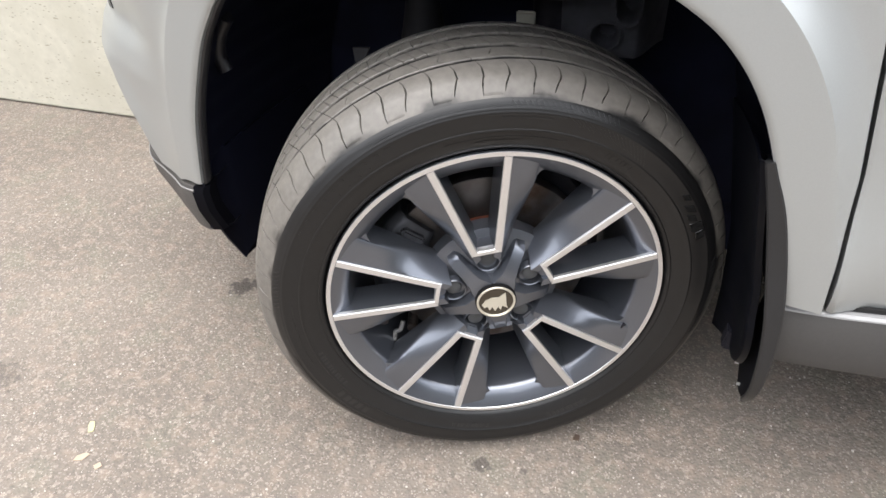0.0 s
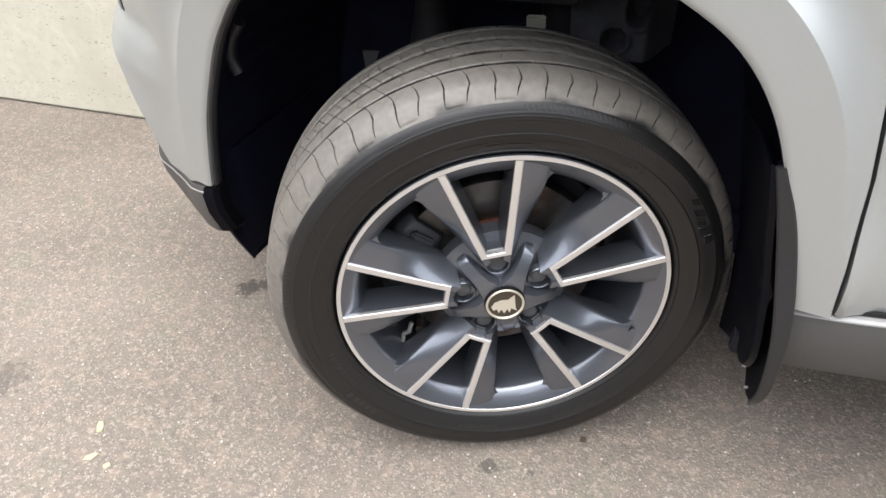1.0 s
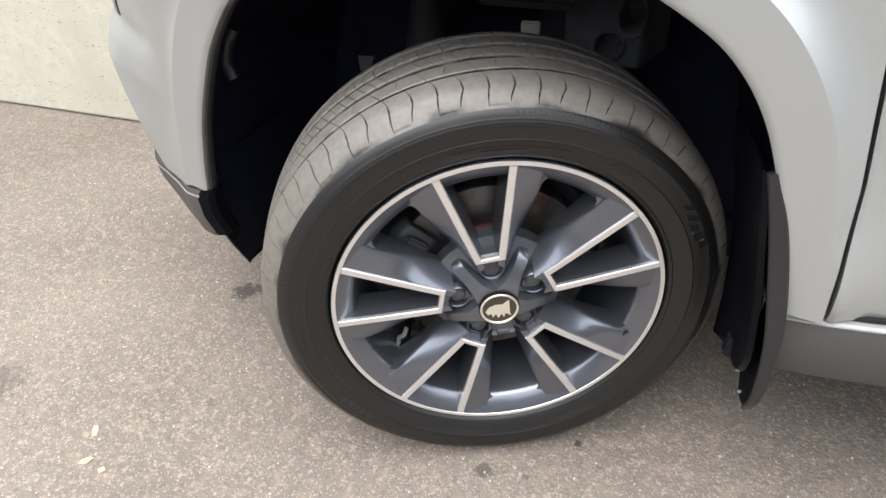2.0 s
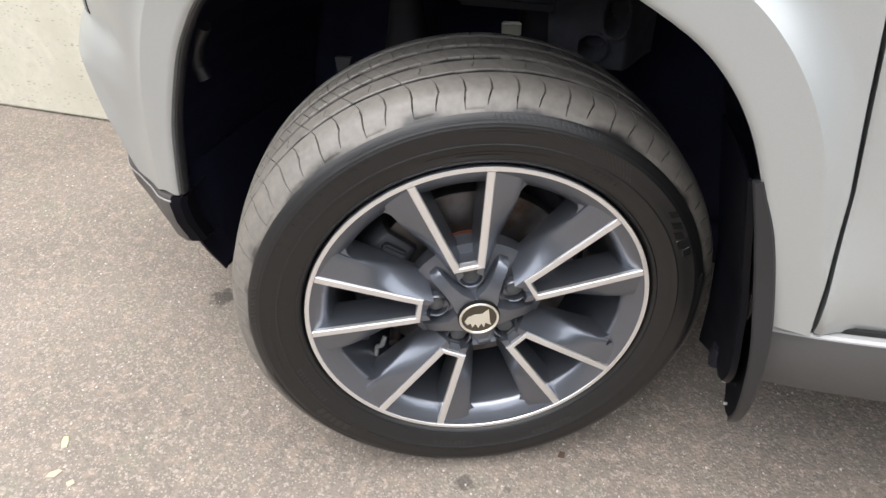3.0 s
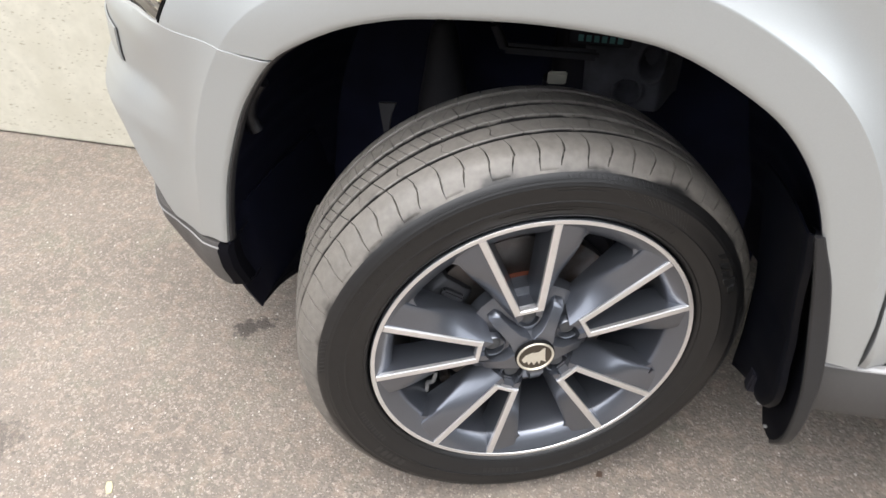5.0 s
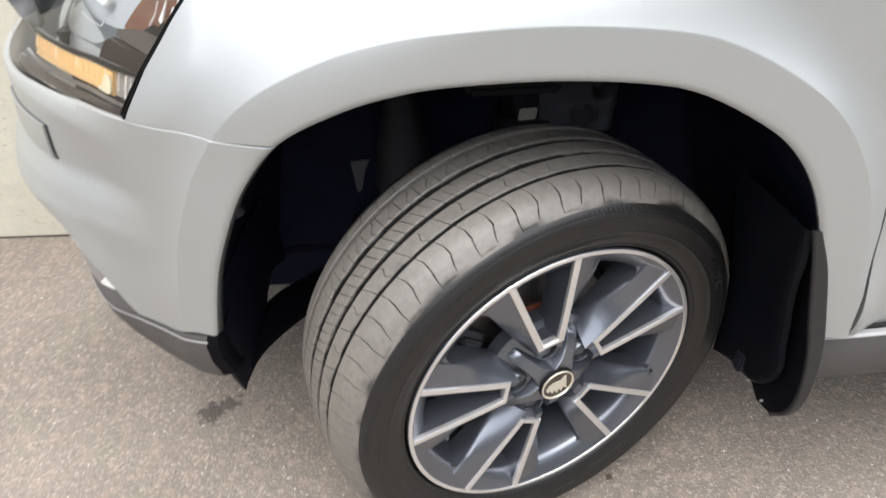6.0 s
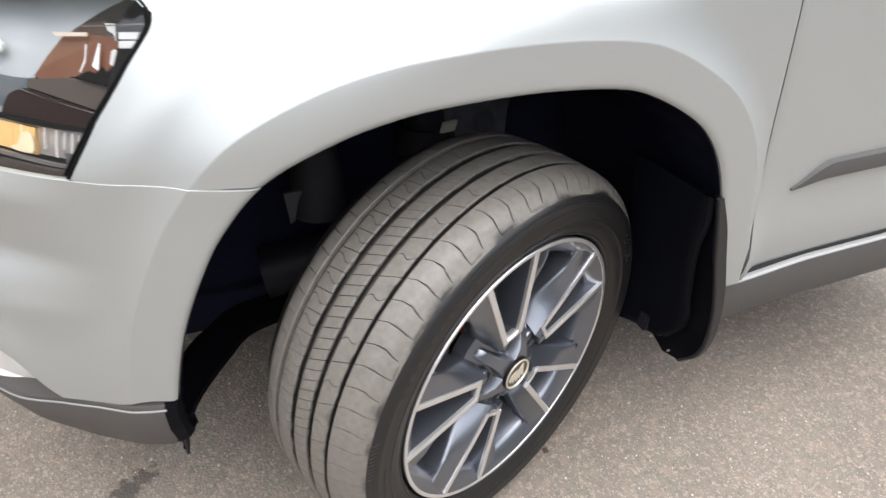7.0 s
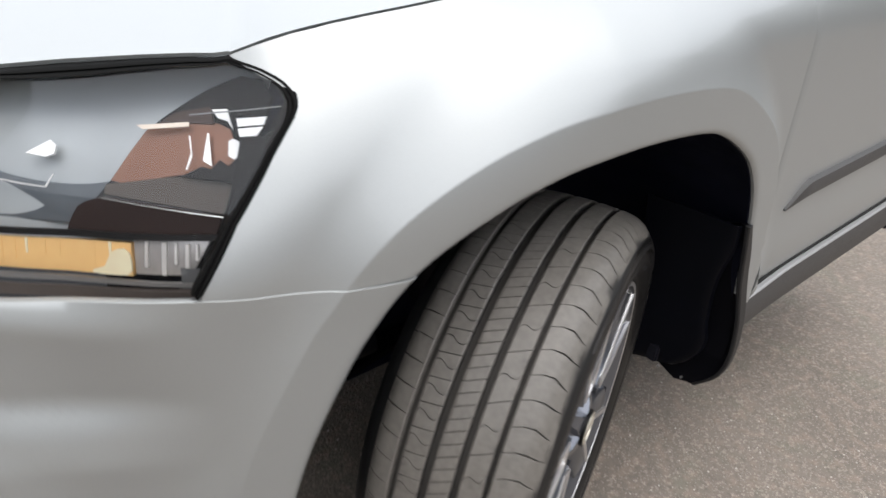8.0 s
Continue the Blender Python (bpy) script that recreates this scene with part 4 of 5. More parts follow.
tread_rib([(0.3200, 0.0486), (0.3212, 0.0498), (0.3222, 0.064), (0.3226, 0.0732), (0.3217, 0.0746)], 2 * PITCH, [(77.4, WAVE, THIN, SHALLOW), (77.4 + PITCH, GLIDE, THIN, SHALLOW)], [0.0486, 0.0498] + list(np.linspace(0.0515, 0.0725, 14)) + [0.0732, 0.0746])
tread_rib([(0.3219, 0.0838), (0.3229, 0.0850), (0.3232, 0.097), (0.3231, 0.1082), (0.3222, 0.1096)], PITCH / 2, [(77.4, GLIDE, THIN, SHALLOW)], [0.0838, 0.0850, 0.090, 0.097, 0.104, 0.1082, 0.1096])
tread_rib([(0.3216, 0.1200), (0.3227, 0.1214), (0.3222, 0.135), (0.3211, 0.1478), (0.3201, 0.1492)], PITCH, [(77.4, lambda y: 0.6 * math.sin((y - 0.12) / 0.03 * 2 * math.pi), THIN, SHALLOW), (77.4 + PITCH / 2, by_y([0.12, 0.15], [0.0, 0.8]), THIN, SHALLOW)], [0.1200, 0.1214] + list(np.linspace(0.1235, 0.1455, 10)) + [0.1478, 0.1492])
tread_rib([(0.3190, 0.1575), (0.3200, 0.1588), (0.3180, 0.172), (0.3150, 0.181), (0.3085, 0.189), (0.296, 0.198)], PITCH, [(79.0, by_y([0.16, 0.20], [0.0, -1.0]), by_y([0.165, 0.172, 0.19], [0.14, 0.34, 0.34]), by_y([0.195, 0.200], [0.005, 0.0]))], [0.1575, 0.1588, 0.164, 0.168, 0.172, 0.177, 0.181, 0.185, 0.189, 0.194, 0.198], None, TYRE, (True, False))

# raised lettering on the sidewall, kept as plain bars, and its fine ridges
S_R, S_Y = [r for r, y in SIDE], [y for r, y in SIDE]


def on_side(a, r, out=0.0):
    return Vector((r * math.cos(radians(a)), float(np.interp(r, S_R, S_Y)) - out, r * math.sin(radians(a))))


def side_bar(a, r0, r1, da, skew=0.0, h=0.0007):
    top = [on_side(a - da / 2, r0, h), on_side(a + da / 2, r0, h), on_side(a + da / 2 + skew, r1, h), on_side(a - da / 2 + skew, r1, h)]
    return loft([top, [p + Vector((0, 0.002, 0)) for p in top]])


LETTER = material("letter_rubber", (0.017, 0.0165, 0.0165), 0.28)


def side_text(a0, step, n, r0, r1, da, h=0.0007, mat=None):
    part("sidewall_lettering", merge(*[side_bar(a0 + step * k + (0.3 if k % 3 == 1 else 0), r0, r1, da * (0.8 if k % 3 == 2 else 1), 0, h) for k in range(n)]), mat or LETTER, wheel)["kind"] = "stuff"


side_text(150.0, -3.6, 10, 0.2640, 0.2775, 2.0, 0.0004, RUBBER)
side_text(196.0, 1.5, 11, 0.2500, 0.2560, 0.9)
side_text(214.0, 2.6, 5, 0.2640, 0.2760, 1.7)
side_text(256.0, 1.7, 8, 0.2480, 0.2545, 1.1)
side_text(290.0, 1.7, 9, 0.2480, 0.2545, 1.1)
side_text(60.0, -1.6, 6, 0.2480, 0.2540, 1.0, 0.0005, RUBBER)
for a0, n, step in ((229, 22, 1.35), (344, 20, 1.35), (62, 20, 1.3), (164, 10, 1.3)):
    part("sidewall_ridging", merge(*[side_bar(a0 + step * k, 0.2865, 0.2935, 0.30, 1.1, 0.0010) for k in range(n)]), LETTER, wheel)["kind"] = "stuff"
for a0, a1, r in ((74, 106, 0.2495), (86, 97, 0.2445), (76, 93, 0.2785), (79, 91, 0.2745), (58, 122, 0.2878), (176, 200, 0.2690), (196, 232, 0.2878), (232, 300, 0.2600)):
    part("sidewall_line", merge(*[side_bar(a, r, r + 0.0009, 2.05, 0, 0.0007) for a in np.arange(a0, a1, 2.0)]), LETTER, wheel)["kind"] = "stuff"
part("sidewall_ridging", merge(*[side_bar(50 + 1.25 * k, 0.2625 + 0.0006 * k, 0.2780 + 0.0002 * k, 0.28, 3.2, 0.0006) for k in range(18)]), LETTER, wheel)["kind"] = "stuff"
GLOSS = material("glossy_rubber", (0.012, 0.012, 0.012), 0.18, 0, 0, 60, 0.2)
badge = merge(*[side_bar(a, r0, r1, w, sk, 0.0012) for a, r0, r1, w, sk in ((31, 0.268, 0.279, 2.4, -1.5), (27.5, 0.266, 0.276, 2.2, -1), (24, 0.265, 0.281, 3.0, -0.5), (20.5, 0.268, 0.279, 2.6, 0.5), (34.5, 0.272, 0.280, 2.0, -1))])
part("sidewall_badge", bevel(badge, 0.0006, 1), GLOSS, wheel, "raised plain shape on the sidewall")
part("valve", merge(rod((0.186, 0.012, -0.075), (0.178, 0.034, -0.072), 0.0042, 14), rod((0.1875, 0.008, -0.0755), (0.186, 0.012, -0.075), 0.0048, 14)), BLACK, wheel)

TH0 = 99.47


def sector(v, w, d, k, turn=0.0):
    """A point of the k-th fifth of the wheel: v outwards along its axis, w across, d into the wheel."""
    a = radians(TH0 + 72 * k + turn)
    return Vector((v * math.cos(a) - w * math.sin(a), d, v * math.sin(a) + w * math.cos(a)))


def spoke_edges(f):
    """Inner, bright outer and far edge (v, w) of half a spoke pair, f from the hub to the rim."""
    v = 0.0815 + (0.2155 - 0.0815) * f
    a = (v, 0.0110 + (0.0420 - 0.0110) * f)
    b = (0.0750 + (0.2135 - 0.0750) * f, 0.0196 + (0.0518 - 0.0196) * f)
    c = (0.0820 + (0.1980 - 0.0820) * f, 0.0400 + (0.0862 - 0.0400) * f)
    return a, b, c


BOLT = material("cap_grey", (0.075, 0.077, 0.08), 0.5, 0, 0, 80, 0.15)
for k in range(5):
    for s in (1, -1):
        # bright machined edge, from the rim to the bar over the bolt
        loops = []
        for f in np.linspace(0, 1, 9):
            (av, aw), (bv, bw), _ = spoke_edges(f)
            d = 0.0035 - 0.0035 * f ** 0.7
            t = 0.0009
            loops.append([sector(av, s * aw, d + t, k), sector(av + (bv - av) * 0.12, s * (aw + (bw - aw) * 0.12), d, k), sector(av + (bv - av) * 0.88, s * (aw + (bw - aw) * 0.88), d, k), sector(bv, s * bw, d + t, k), sector(bv, s * bw, d + 0.006, k), sector(av, s * aw, d + 0.006, k)])
        part("machined_edge", loft(loops), ALLOY, wheel)
        # painted spoke: face sloping to its far edge and sinking towards the hub, deep walls on both sides
        loops = []
        for f in np.linspace(-0.10, 1.02, 15):
            (av, aw), (bv, bw), (cv, cw) = spoke_edges(f)
            d0 = 0.0042 - 0.0035 * min(1, max(0, f)) ** 0.7 + 0.0012
            sink = 0.030 * float(smoothstep(0.85, -0.10, f))
            far = d0 + 0.0050 + sink
            ring = [sector(av - 0.004, s * (aw - 0.0045), 0.050, k), sector(av, s * (aw + 0.0004), d0 + 0.001, k)]
            for g in (0.0, 0.15, 0.4, 0.7, 0.93):
                ring.append(sector(bv + (cv - bv) * g, s * (bw - 0.0004 + (cw - bw) * g), d0 + (far - d0) * g ** 1.15 + 0.0008, k))
            ring.append(sector(cv, s * cw, far + 0.0022, k))
            ring.append(sector(cv - 0.001, s * (cw + 0.0008), far + 0.0075, k))
            ring.append(sector(cv - 0.004, s * (cw - 0.004), 0.056, k))
            loops.append(ring)
        spoke = part("spoke", loft(loops), ANTHRACITE, wheel)
        # rounded web in the corner between the spoke's far edge and the rim
        (bv, bw), (cv, cw) = spoke_edges(0.70)[1:]
        inner_end = np.array((cv, cw))
        corner = np.array((0.1925, 0.0815))
        turn = radians(33.0)
        outer_end = np.array((0.1985 * math.cos(turn), 0.1985 * math.sin(turn)))
        side = [(*(inner_end * (1 - t) ** 2 + corner * 2 * t * (1 - t) + outer_end * t ** 2), 0.0105 + 0.0085 * t) for t in np.linspace(0, 1, 9)]
        back = [(0.2000, 0.0790, 0.0095)]
        top = [sector(v, s * w, d, k) for v, w, d in side + back]
        low = [sector(v * 0.995, s * w, d + 0.028, k) for v, w, d in side + back]
        web = loft([top, low])
        part("corner_web", bevel(web, 0.0010, 2, 70), ANTHRACITE, spoke)
    bar = [sector(v, w, 0.0035, k) for v, w in ((0.0757, -0.0176), (0.0757, 0.0176), (0.0822, 0.0118), (0.0822, -0.0118))]
    part("machined_bar", bevel(loft([bar, [p + Vector((0, 0.012, 0)) for p in bar]]), 0.0008, 1), ALLOY, wheel)
    web = [sector(v, w, d, k) for v, w, d in ((0.066, -0.022, 0.016), (0.066, 0.022, 0.016), (0.0815, 0.0165, 0.006), (0.0815, -0.0165, 0.006))]
    part("bolt_web", bevel(loft([web, [p + Vector((0, 0.035, 0)) for p in web]]), 0.002, 2), ANTHRACITE, wheel)
    # raised ridge between two bolts
    loops = []
    for v, hw, d in ((0.018, 0.0165, 0.0005), (0.030, 0.0135, 0.0015), (0.040, 0.0095, 0.004), (0.055, 0.0080, 0.011), (0.072, 0.0078, 0.020), (0.077, 0.0070, 0.0250), (0.081, 0.0052, 0.0330)):
        loops.append([sector(v, -hw - 0.005, 0.05, k, 36), sector(v, -hw - 0.0012, d + 0.0022, k, 36), sector(v, -hw, d, k, 36), sector(v, hw, d, k, 36), sector(v, hw + 0.0012, d + 0.0022, k, 36), sector(v, hw + 0.005, 0.05, k, 36)])
    part("hub_ridge", loft(loops), ANTHRACITE, wheel)
    # bolt deep in its pocket
    p = sector(0.0555, 0, 0, k)
    well = lathe([(0.0185, 0.026), (0.0176, 0.0165), (0.0166, 0.0152), (0.0152, 0.0162), (0.0140, 0.034), (0.0, 0.035)], 36)
    bmesh.ops.translate(well, vec=p, verts=well.verts)
    part("bolt_well", well, ANTHRACITE, wheel)
    bolt = lathe([(0.0, 0.0195), (0.0088, 0.0200), (0.0108, 0.0215), (0.0112, 0.035)], 24)
    bmesh.ops.translate(bolt, vec=p, verts=bolt.verts)
    part("wheel_bolt", bolt, BOLT, wheel, "dark grey plastic bolt cap")
part("hub", lathe([(0.0, 0.003), (0.0285, 0.003), (0.0300, 0.010), (0.033, 0.018), (0.050, 0.026), (0.075, 0.032), (0.092, 0.040), (0.094, 0.06), (0.0, 0.06)], 80), ANTHRACITE, wheel)
IVORY = material("satin_ivory", (0.66, 0.62, 0.52), 0.28, 0.5, 0.3, 60, 0.05)
cap = part("centre_cap", lathe([(0.0230, -0.0030), (0.0233, -0.0048), (0.0240, -0.0056), (0.0258, -0.0056), (0.0264, -0.0048), (0.0266, 0.008)], 64), IVORY, wheel, "pale satin centre cap ring")
part("cap_rim", lathe([(0.0264, -0.0030), (0.0268, -0.0044), (0.0276, -0.0042), (0.0280, -0.0020), (0.0281, 0.008)], 64), BEZEL, cap, "dark outer edge of the cap")
part("cap_field", lathe([(0.0, -0.0040), (0.0232, -0.0036)], 48), material("cap_dark", (0.045, 0.034, 0.022), 0.35, 0.2, 0.5), wheel)
BADGE = [(-0.019, -0.004), (-0.0145, 0.0035), (-0.006, 0.0075), (0.004, 0.0080), (0.0085, 0.0125), (0.0125, 0.0150), (0.0135, 0.004), (0.0145, -0.0075), (0.0165, -0.0120), (0.0085, -0.0075), (0.0065, -0.0150), (0.0030, -0.0085), (-0.0010, -0.0160), (-0.0050, -0.0085), (-0.0085, -0.0145), (-0.0115, -0.0075), (-0.0155, -0.0100)]
bm = loft([[(x, -0.0046, z) for x, z in BADGE], [(x, -0.0036, z) for x, z in BADGE]])
part("cap_badge", bm, IVORY, wheel, "plain pale badge shape", False)

# brake parts behind the spokes
part("brake_disc", lathe([(0.07, 0.080), (0.143, 0.080), (0.144, 0.081), (0.144, 0.102), (0.143, 0.103), (0.07, 0.103)], 96), STEEL, wheel, "worn steel brake disc")
part("disc_hub", lathe([(0.0, 0.060), (0.076, 0.060), (0.0795, 0.063), (0.0805, 0.070)], 64), material("hub_steel", (0.22, 0.23, 0.25), 0.5, 0.5, 0, 60, 0.2), wheel, "pale steel hub of the brake disc")
part("rust_ring", lathe([(0.0800, 0.069), (0.0835, 0.072), (0.0840, 0.0815)], 40, 78, 128), material("orange_rust", (0.20, 0.055, 0.028), 0.85, 0.0, 0, 60, 0.35), wheel, "orange rust round the disc hub")
part("dust_shield", lathe([(0.0, 0.118), (0.160, 0.118), (0.166, 0.112), (0.170, 0.150)], 64), BLACK, wheel)
loops = []
for a in np.linspace(140, 205, 9):
    e = 1 - abs(a - 172.5) / 32.5
    r0, r1, d0 = 0.098 - 0.006 * e, 0.158 + 0.008 * min(1, e * 3), 0.068 - 0.006 * min(1, e * 2)
    loops.append([(r * math.cos(radians(a)), d, r * math.sin(radians(a))) for r, d in ((r0, d0 + 0.006), (r0 + 0.01, d0), (r1 - 0.012, d0), (r1, d0 + 0.012), (r1, 0.115), (r0, 0.115))])
part("brake_caliper", bevel(loft(loops), 0.002, 1), material("caliper_iron", (0.055, 0.056, 0.062), 0.5, 0.5, 0, 60, 0.3), wheel, "dark iron brake caliper")
part("caliper_bolt", merge(rod((-0.158, 0.055, -0.075), (-0.150, 0.09, -0.070), 0.009, 12), rod((-0.115, 0.06, -0.098), (-0.112, 0.09, -0.096), 0.008, 12)), STEEL, wheel)

for k, a in enumerate((146, 158, 170)):
    c = (0.128 * math.cos(radians(a)), 0.060, 0.128 * math.sin(radians(a)))
    part("caliper_rib", box(0.034, 0.012, 0.012, pose(*c, 0, -a, 0), 0.003), bpy.data.materials["caliper_iron"], wheel)
clip = [Vector(p) for p in ((-0.128, 0.066, -0.088), (-0.133, 0.062, -0.102), (-0.141, 0.066, -0.108), (-0.143, 0.062, -0.122))]
part("pad_clip", merge(*[rod(a, b, 0.0034, 8) for a, b in zip(clip, clip[1:])]), material("pale_metal", (0.30, 0.29, 0.275), 0.4, 0.5), wheel, "pale metal brake pad clip")
part("brake_hose", merge(*[rod(Vector(a), Vector(b), 0.006, 10) for a, b in (((-0.165, 0.075, -0.06), (-0.172, 0.070, -0.085)), ((-0.172, 0.070, -0.085), (-0.160, 0.075, -0.105)))]), BLACK, wheel)

# ---- ground and wall ----
def asphalt():
    """Worn asphalt: pale and dark chippings in grey-brown binder, bleached patches and a few oil spots."""
    m = bpy.data.materials.new("worn_asphalt")
    m.use_nodes = True
    n, l = m.node_tree.nodes, m.node_tree.links
    b = n["Principled BSDF"]
    b.inputs["Roughness"].default_value, b.inputs["Specular IOR Level"].default_value = 0.88, 0.3
    co = n.new("ShaderNodeTexCoord")

    def tex(kind, scale, detail=4.0):
        t = n.new(kind)
        t.inputs["Scale"].default_value = scale
        if kind == "ShaderNodeTexNoise":
            t.inputs["Detail"].default_value = detail
        l.new(co.outputs["Object"], t.inputs["Vector"])
        return t

    def ranged(sock, a, c):
        r = n.new("ShaderNodeMapRange")
        r.interpolation_type = "SMOOTHSTEP"
        r.inputs[1].default_value, r.inputs[2].default_value = a, c
        l.new(sock, r.inputs[0])
        return r.outputs[0]

    def mixed(fac, a, c, share=1.0):
        x = n.new("ShaderNodeMix")
        x.data_type = "RGBA"
        if share < 1:
            q = n.new("ShaderNodeMath")
            q.operation = "MULTIPLY"
            q.inputs[1].default_value = share
            l.new(fac, q.inputs[0])
            fac = q.outputs[0]
        l.new(fac, x.inputs[0])
        for sock, v in ((x.inputs[6], a), (x.inputs[7], c)):
            if isinstance(v, tuple):
                sock.default_value = (*v, 1)
            else:
                l.new(v, sock)
        return x.outputs[2]

    chips, small = tex("ShaderNodeTexVoronoi", 175), tex("ShaderNodeTexVoronoi", 420)
    hue = n.new("ShaderNodeSeparateColor")
    l.new(chips.outputs["Color"], hue.inputs[0])
    hue2 = n.new("ShaderNodeSeparateColor")
    l.new(small.outputs["Color"], hue2.inputs[0])
    base = mixed(ranged(tex("ShaderNodeTexNoise", 2.6, 5).outputs["Fac"], 0.3, 0.7), (0.170, 0.145, 0.123), (0.210, 0.180, 0.153))
    base = mixed(ranged(tex("ShaderNodeTexNoise", 9, 6).outputs["Fac"], 0.50, 0.68), base, (0.186, 0.174, 0.138), 0.6)
    base = mixed(ranged(tex("ShaderNodeTexNoise", 34, 7).outputs["Fac"], 0.48, 0.66), base, (0.258, 0.208, 0.168), 0.65)
    base = mixed(ranged(tex("ShaderNodeTexNoise", 75, 8).outputs["Fac"], 0.50, 0.68), base, (0.134, 0.114, 0.096), 0.42)
    base = mixed(ranged(hue.outputs[0], 0.87, 0.90), base, (0.37, 0.32, 0.268), 0.42)
    base = mixed(ranged(hue.outputs[1], 0.87, 0.91), base, (0.11, 0.098, 0.086), 0.28)
    base = mixed(ranged(hue2.outputs[0], 0.88, 0.92), base, (0.44, 0.385, 0.33), 0.45)
    base = mixed(ranged(hue2.outputs[1], 0.84, 0.92), base, (0.13, 0.117, 0.104), 0.30)
    # oil spots: each a patch with a ragged rim
    rag = tex("ShaderNodeTexNoise", 70, 5)
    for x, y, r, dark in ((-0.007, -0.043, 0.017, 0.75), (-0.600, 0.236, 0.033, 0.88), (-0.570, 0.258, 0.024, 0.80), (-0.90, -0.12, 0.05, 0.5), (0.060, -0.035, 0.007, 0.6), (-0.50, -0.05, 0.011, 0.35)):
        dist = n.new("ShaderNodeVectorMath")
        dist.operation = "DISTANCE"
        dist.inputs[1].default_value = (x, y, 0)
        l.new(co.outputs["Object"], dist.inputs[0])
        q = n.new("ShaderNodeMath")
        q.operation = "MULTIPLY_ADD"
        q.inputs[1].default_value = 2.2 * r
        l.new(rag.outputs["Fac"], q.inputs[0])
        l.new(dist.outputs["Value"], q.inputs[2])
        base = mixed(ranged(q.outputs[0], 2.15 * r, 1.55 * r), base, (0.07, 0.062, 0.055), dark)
    l.new(base, b.inputs["Base Color"])
    rel = tex("ShaderNodeTexVoronoi", 190)
    bp = n.new("ShaderNodeBump")
    bp.inputs["Strength"].default_value, bp.inputs["Distance"].default_value = 0.62, 0.0024
    add = n.new("ShaderNodeMath")
    add.operation = "ADD"
    l.new(rel.outputs["Distance"], add.inputs[0])
    l.new(tex("ShaderNodeTexNoise", 130, 6).outputs["Fac"], add.inputs[1])
    l.new(add.outputs[0], bp.inputs["Height"])
    l.new(bp.outputs[0], b.inputs["Normal"])
    return m


ASPHALT = asphalt()
bm = bmesh.new()
bmesh.ops.create_grid(bm, x_segments=40, y_segments=40, size=60)
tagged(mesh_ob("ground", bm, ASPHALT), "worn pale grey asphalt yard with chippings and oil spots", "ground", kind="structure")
PLASTER = material("cream_render", (0.54, 0.515, 0.43), 0.9, 0, 0, 40, 0.16, 1.0, 45, stain=(0.49, 0.465, 0.38))
pn, pl = PLASTER.node_tree.nodes, PLASTER.node_tree.links     # pebble dash: small pits, their shade put into the colour
pit, where, cut, tint = pn.new("ShaderNodeTexVoronoi"), pn.new("ShaderNodeTexNoise"), pn.new("ShaderNodeMapRange"), pn.new("ShaderNodeMix")
pit.inputs["Scale"].default_value, where.inputs["Scale"].default_value, where.inputs["Detail"].default_value = 92, 40, 6
both_pits = pn.new("ShaderNodeMath")
both_pits.operation = "MULTIPLY_ADD"
both_pits.inputs[1].default_value = -0.9
spot = pn.new("ShaderNodeTexCoord")
flat_pit = pn.new("ShaderNodeMapping")
flat_pit.inputs["Scale"].default_value = (0.5, 1.0, 1.3)
pl.new(spot.outputs["Object"], flat_pit.inputs["Vector"])
pl.new(flat_pit.outputs[0], pit.inputs["Vector"])
pl.new(flat_pit.outputs[0], where.inputs["Vector"])
pl.new(where.outputs["Fac"], both_pits.inputs[0])
pl.new(pit.outputs["Distance"], both_pits.inputs[2])
cut.inputs[1].default_value, cut.inputs[2].default_value = -0.26, -0.38
pl.new(both_pits.outputs[0], cut.inputs[0])
tint.data_type = "RGBA"
tint.inputs[7].default_value = (0.36, 0.335, 0.265, 1)
face = pn["Principled BSDF"].inputs["Base Color"]
pl.new(face.links[0].from_socket, tint.inputs[6])
pl.new(cut.outputs[0], tint.inputs[0])
pl.new(tint.outputs[2], face)
tagged(mesh_ob("wall", box(6.0, 0.3, 3.0, pose(-4.0, 0.99, 1.5), 0.01), PLASTER), "cream rendered wall standing on the asphalt", "wall", kind="structure")

# unseen screens, added round the car to block sky and darken reflections
GREY_SCREEN = material("screen_grey", (0.15, 0.147, 0.145), 0.9, 0, 0, 30, 0.1, 0.3, 120)
tagged(mesh_ob("light_screen_south", box(19.5, 0.3, 3.4, pose(-7.25, -7.0, 1.7)), GREY_SCREEN), "unseen dark grey screen added to shape light and reflections", "wall", kind="structure")

GREEN_SCREEN = material("screen_green", (0.055, 0.062, 0.052), 0.9, 0, 0, 30, 0.15, 0.3, 120)
tagged(mesh_ob("light_screen_east", box(0.3, 20.0, 4.0, pose(9.5, 3.0, 2.0)), GREEN_SCREEN), "unseen dark green-grey screen added to dim reflections from the east", "wall", kind="structure")
tagged(mesh_ob("light_screen_corner", box(7.0, 0.3, 5.0, pose(6.0, -7.0, 2.5)), GREEN_SCREEN), "unseen dark green-grey screen added at the south-east to dim reflections", "wall", kind="structure")

tagged(mesh_ob("light_screen_west", box(0.3, 14.0, 8.0, pose(-12.0, 0.2, 4.0)), GREY_SCREEN), "unseen dark grey screen added to shape light and reflections", "wall", kind="structure")


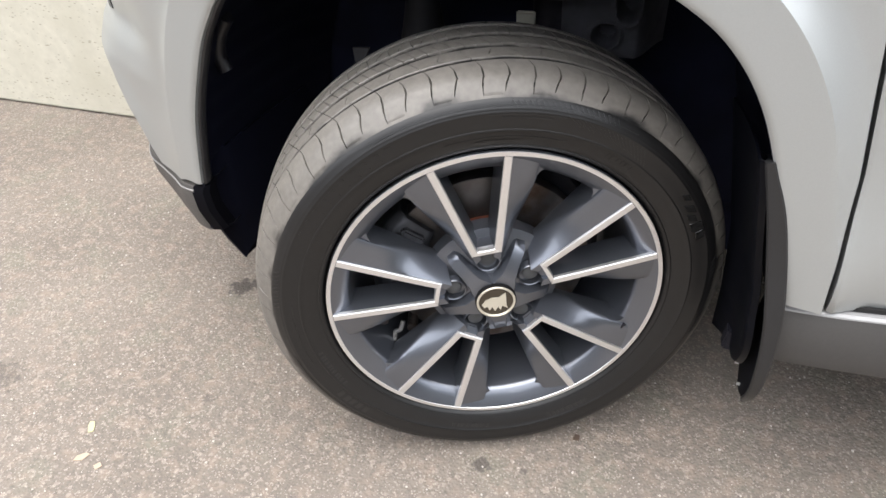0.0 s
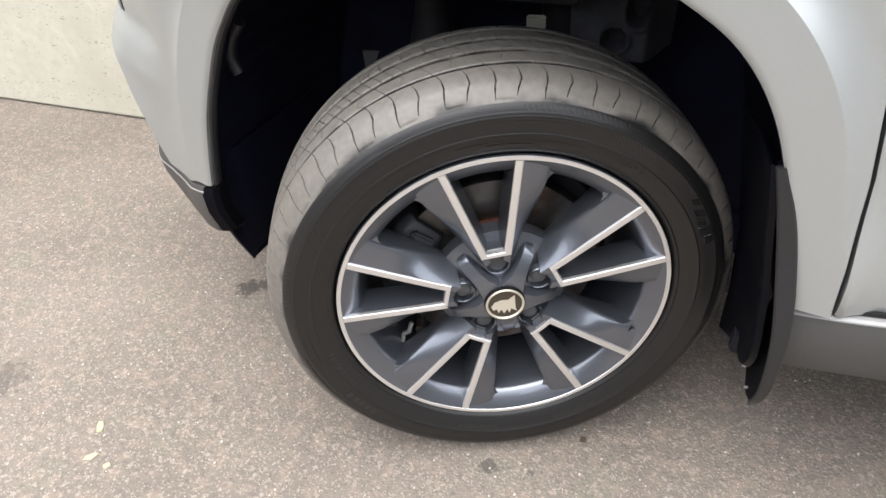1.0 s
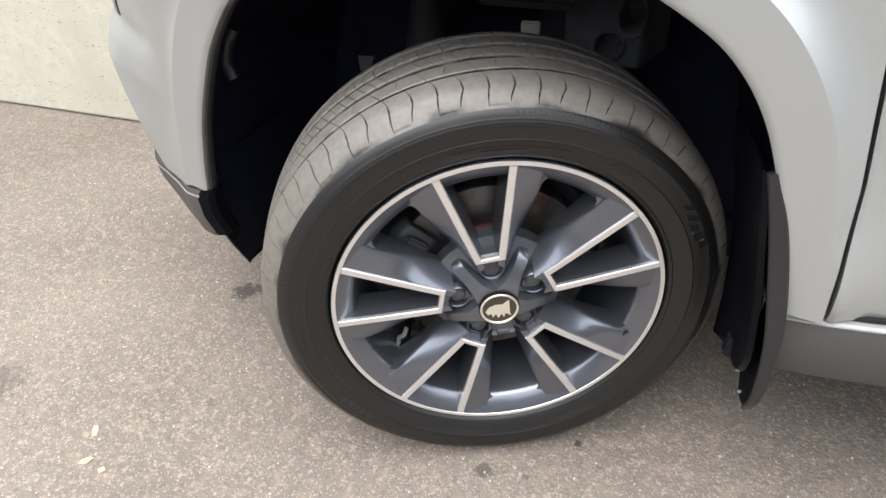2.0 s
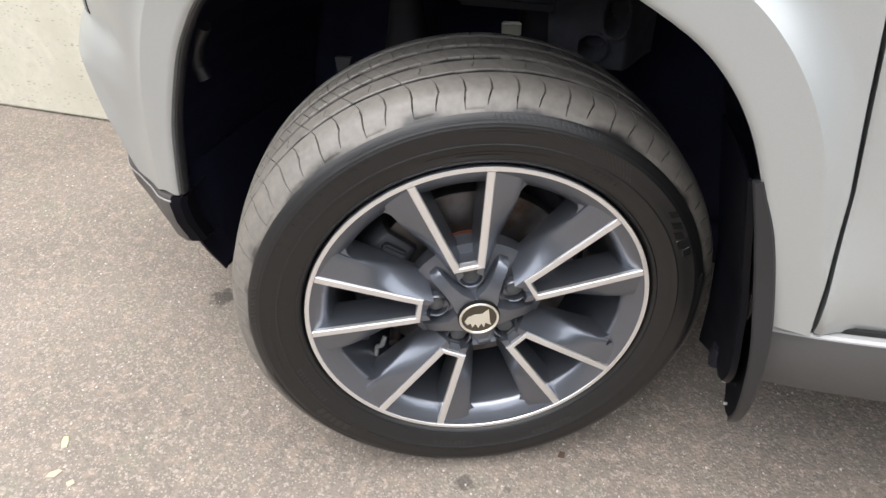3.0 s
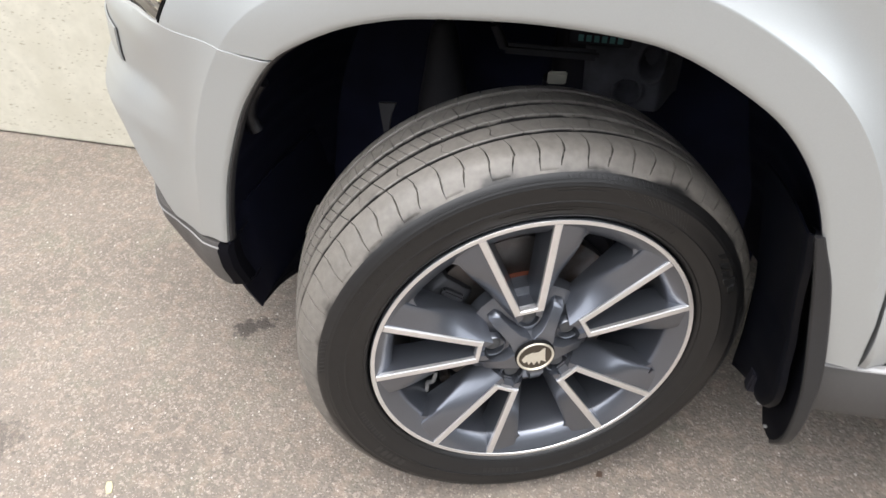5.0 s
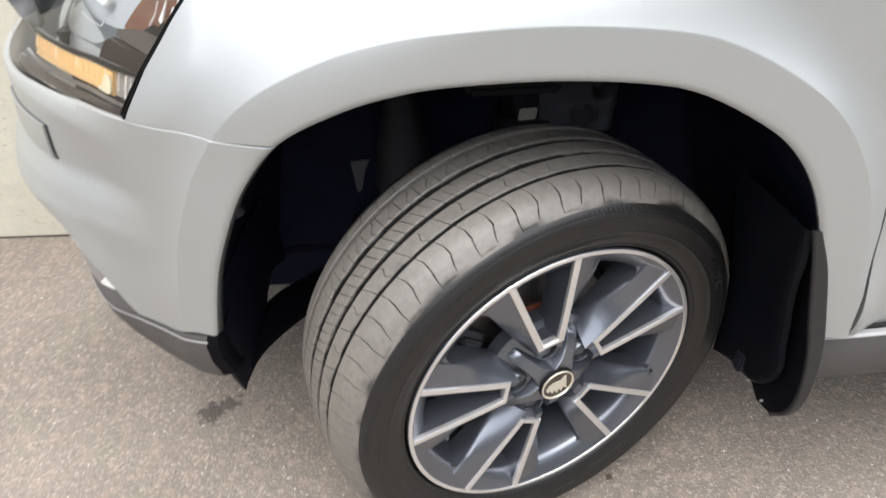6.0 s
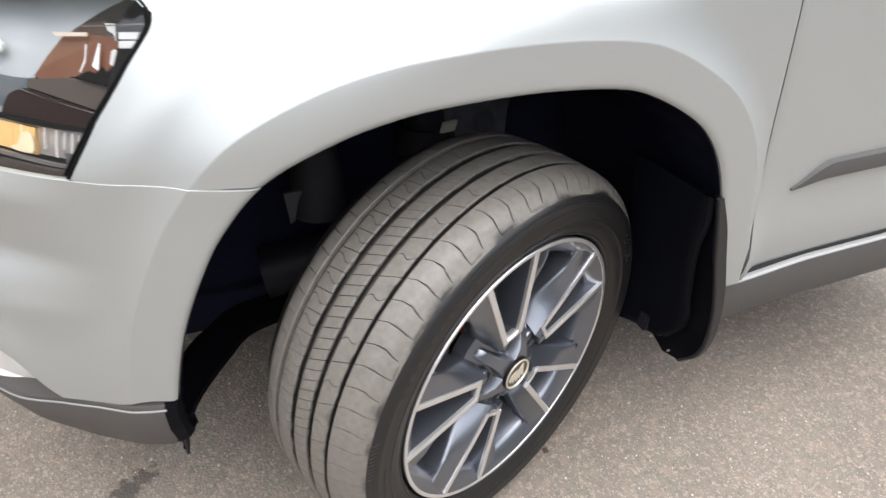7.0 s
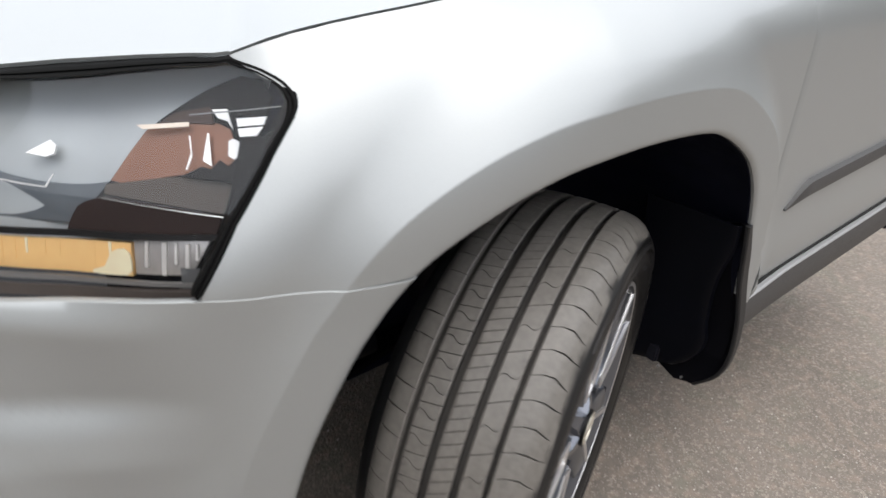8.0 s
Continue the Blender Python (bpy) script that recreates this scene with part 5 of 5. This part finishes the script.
# ---- small things on the ground ----
def flake(outline, thick, mat, name, label, m, curl=0.002):
    """A thin dry fragment with a curled edge."""
    top = [(x, y, thick + curl * (abs(x) * 60) ** 2 * 0.5) for x, y in outline]
    ob = mesh_ob(name, loft([top, [(x, y, max(0.0002, z - thick)) for x, y, z in top]]), mat)
    ob.matrix_basis = m
    return tagged(ob, label, "leaf")


YELLOW = material("yellowed_leaf", (0.44, 0.41, 0.25), 0.7, 0, 0, 150, 0.15)
DRY = material("dry_leaf", (0.42, 0.33, 0.245), 0.8, 0, 0, 150, 0.2)
BROWN = material("brown_bit", (0.07, 0.045, 0.03), 0.8)
flake([(-0.005, -0.011), (0.003, -0.012), (0.006, -0.002), (0.005, 0.010), (-0.002, 0.012), (-0.005, 0.003)], 0.002, YELLOW, "leaf_fragment", "yellowed leaf fragment lying on the asphalt", pose(-0.655, -0.160, 0, 0, 0, 38))
flake([(-0.013, -0.004), (0.000, -0.008), (0.012, 0.001), (0.006, 0.006), (-0.008, 0.004)], 0.0015, DRY, "leaf_fragment", "dry tan leaf fragment lying on the asphalt", pose(-0.628, -0.214, 0, 0, 0, 35))
flake([(-0.006, -0.004), (0.005, -0.006), (0.007, 0.003), (-0.003, 0.006)], 0.0015, DRY, "leaf_fragment", "small dry tan leaf fragment lying on the asphalt", pose(-0.592, -0.222, 0, 0, 0, 70))
flake([(-0.006, -0.004), (0.004, -0.007), (0.007, 0.002), (0.0, 0.006)], 0.003, BROWN, "leaf_fragment", "dark brown leaf fragment beside the tyre", pose(0.128, 0.052, 0, 0, 0, 20))
# loose grit
random.seed(4)
bm = bmesh.new()
for k in range(800):
    x, y, r = random.uniform(-1.3, 0.75), random.uniform(-0.55, 0.6), random.uniform(0.0009, 0.0026)
    vs = bmesh.ops.create_icosphere(bm, subdivisions=1, radius=r)["verts"]
    for v in vs:
        v.co *= random.uniform(0.75, 1.2)
        v.co.z *= 0.7
    bmesh.ops.translate(bm, vec=(x, y, r * 0.45), verts=vs)
tagged(mesh_ob("grit", bm, material("pale_grit", (0.46, 0.42, 0.37), 0.8, 0, 0, 30, 0.35), None, "", False), "loose pale grit on the asphalt", "grit", kind="stuff")
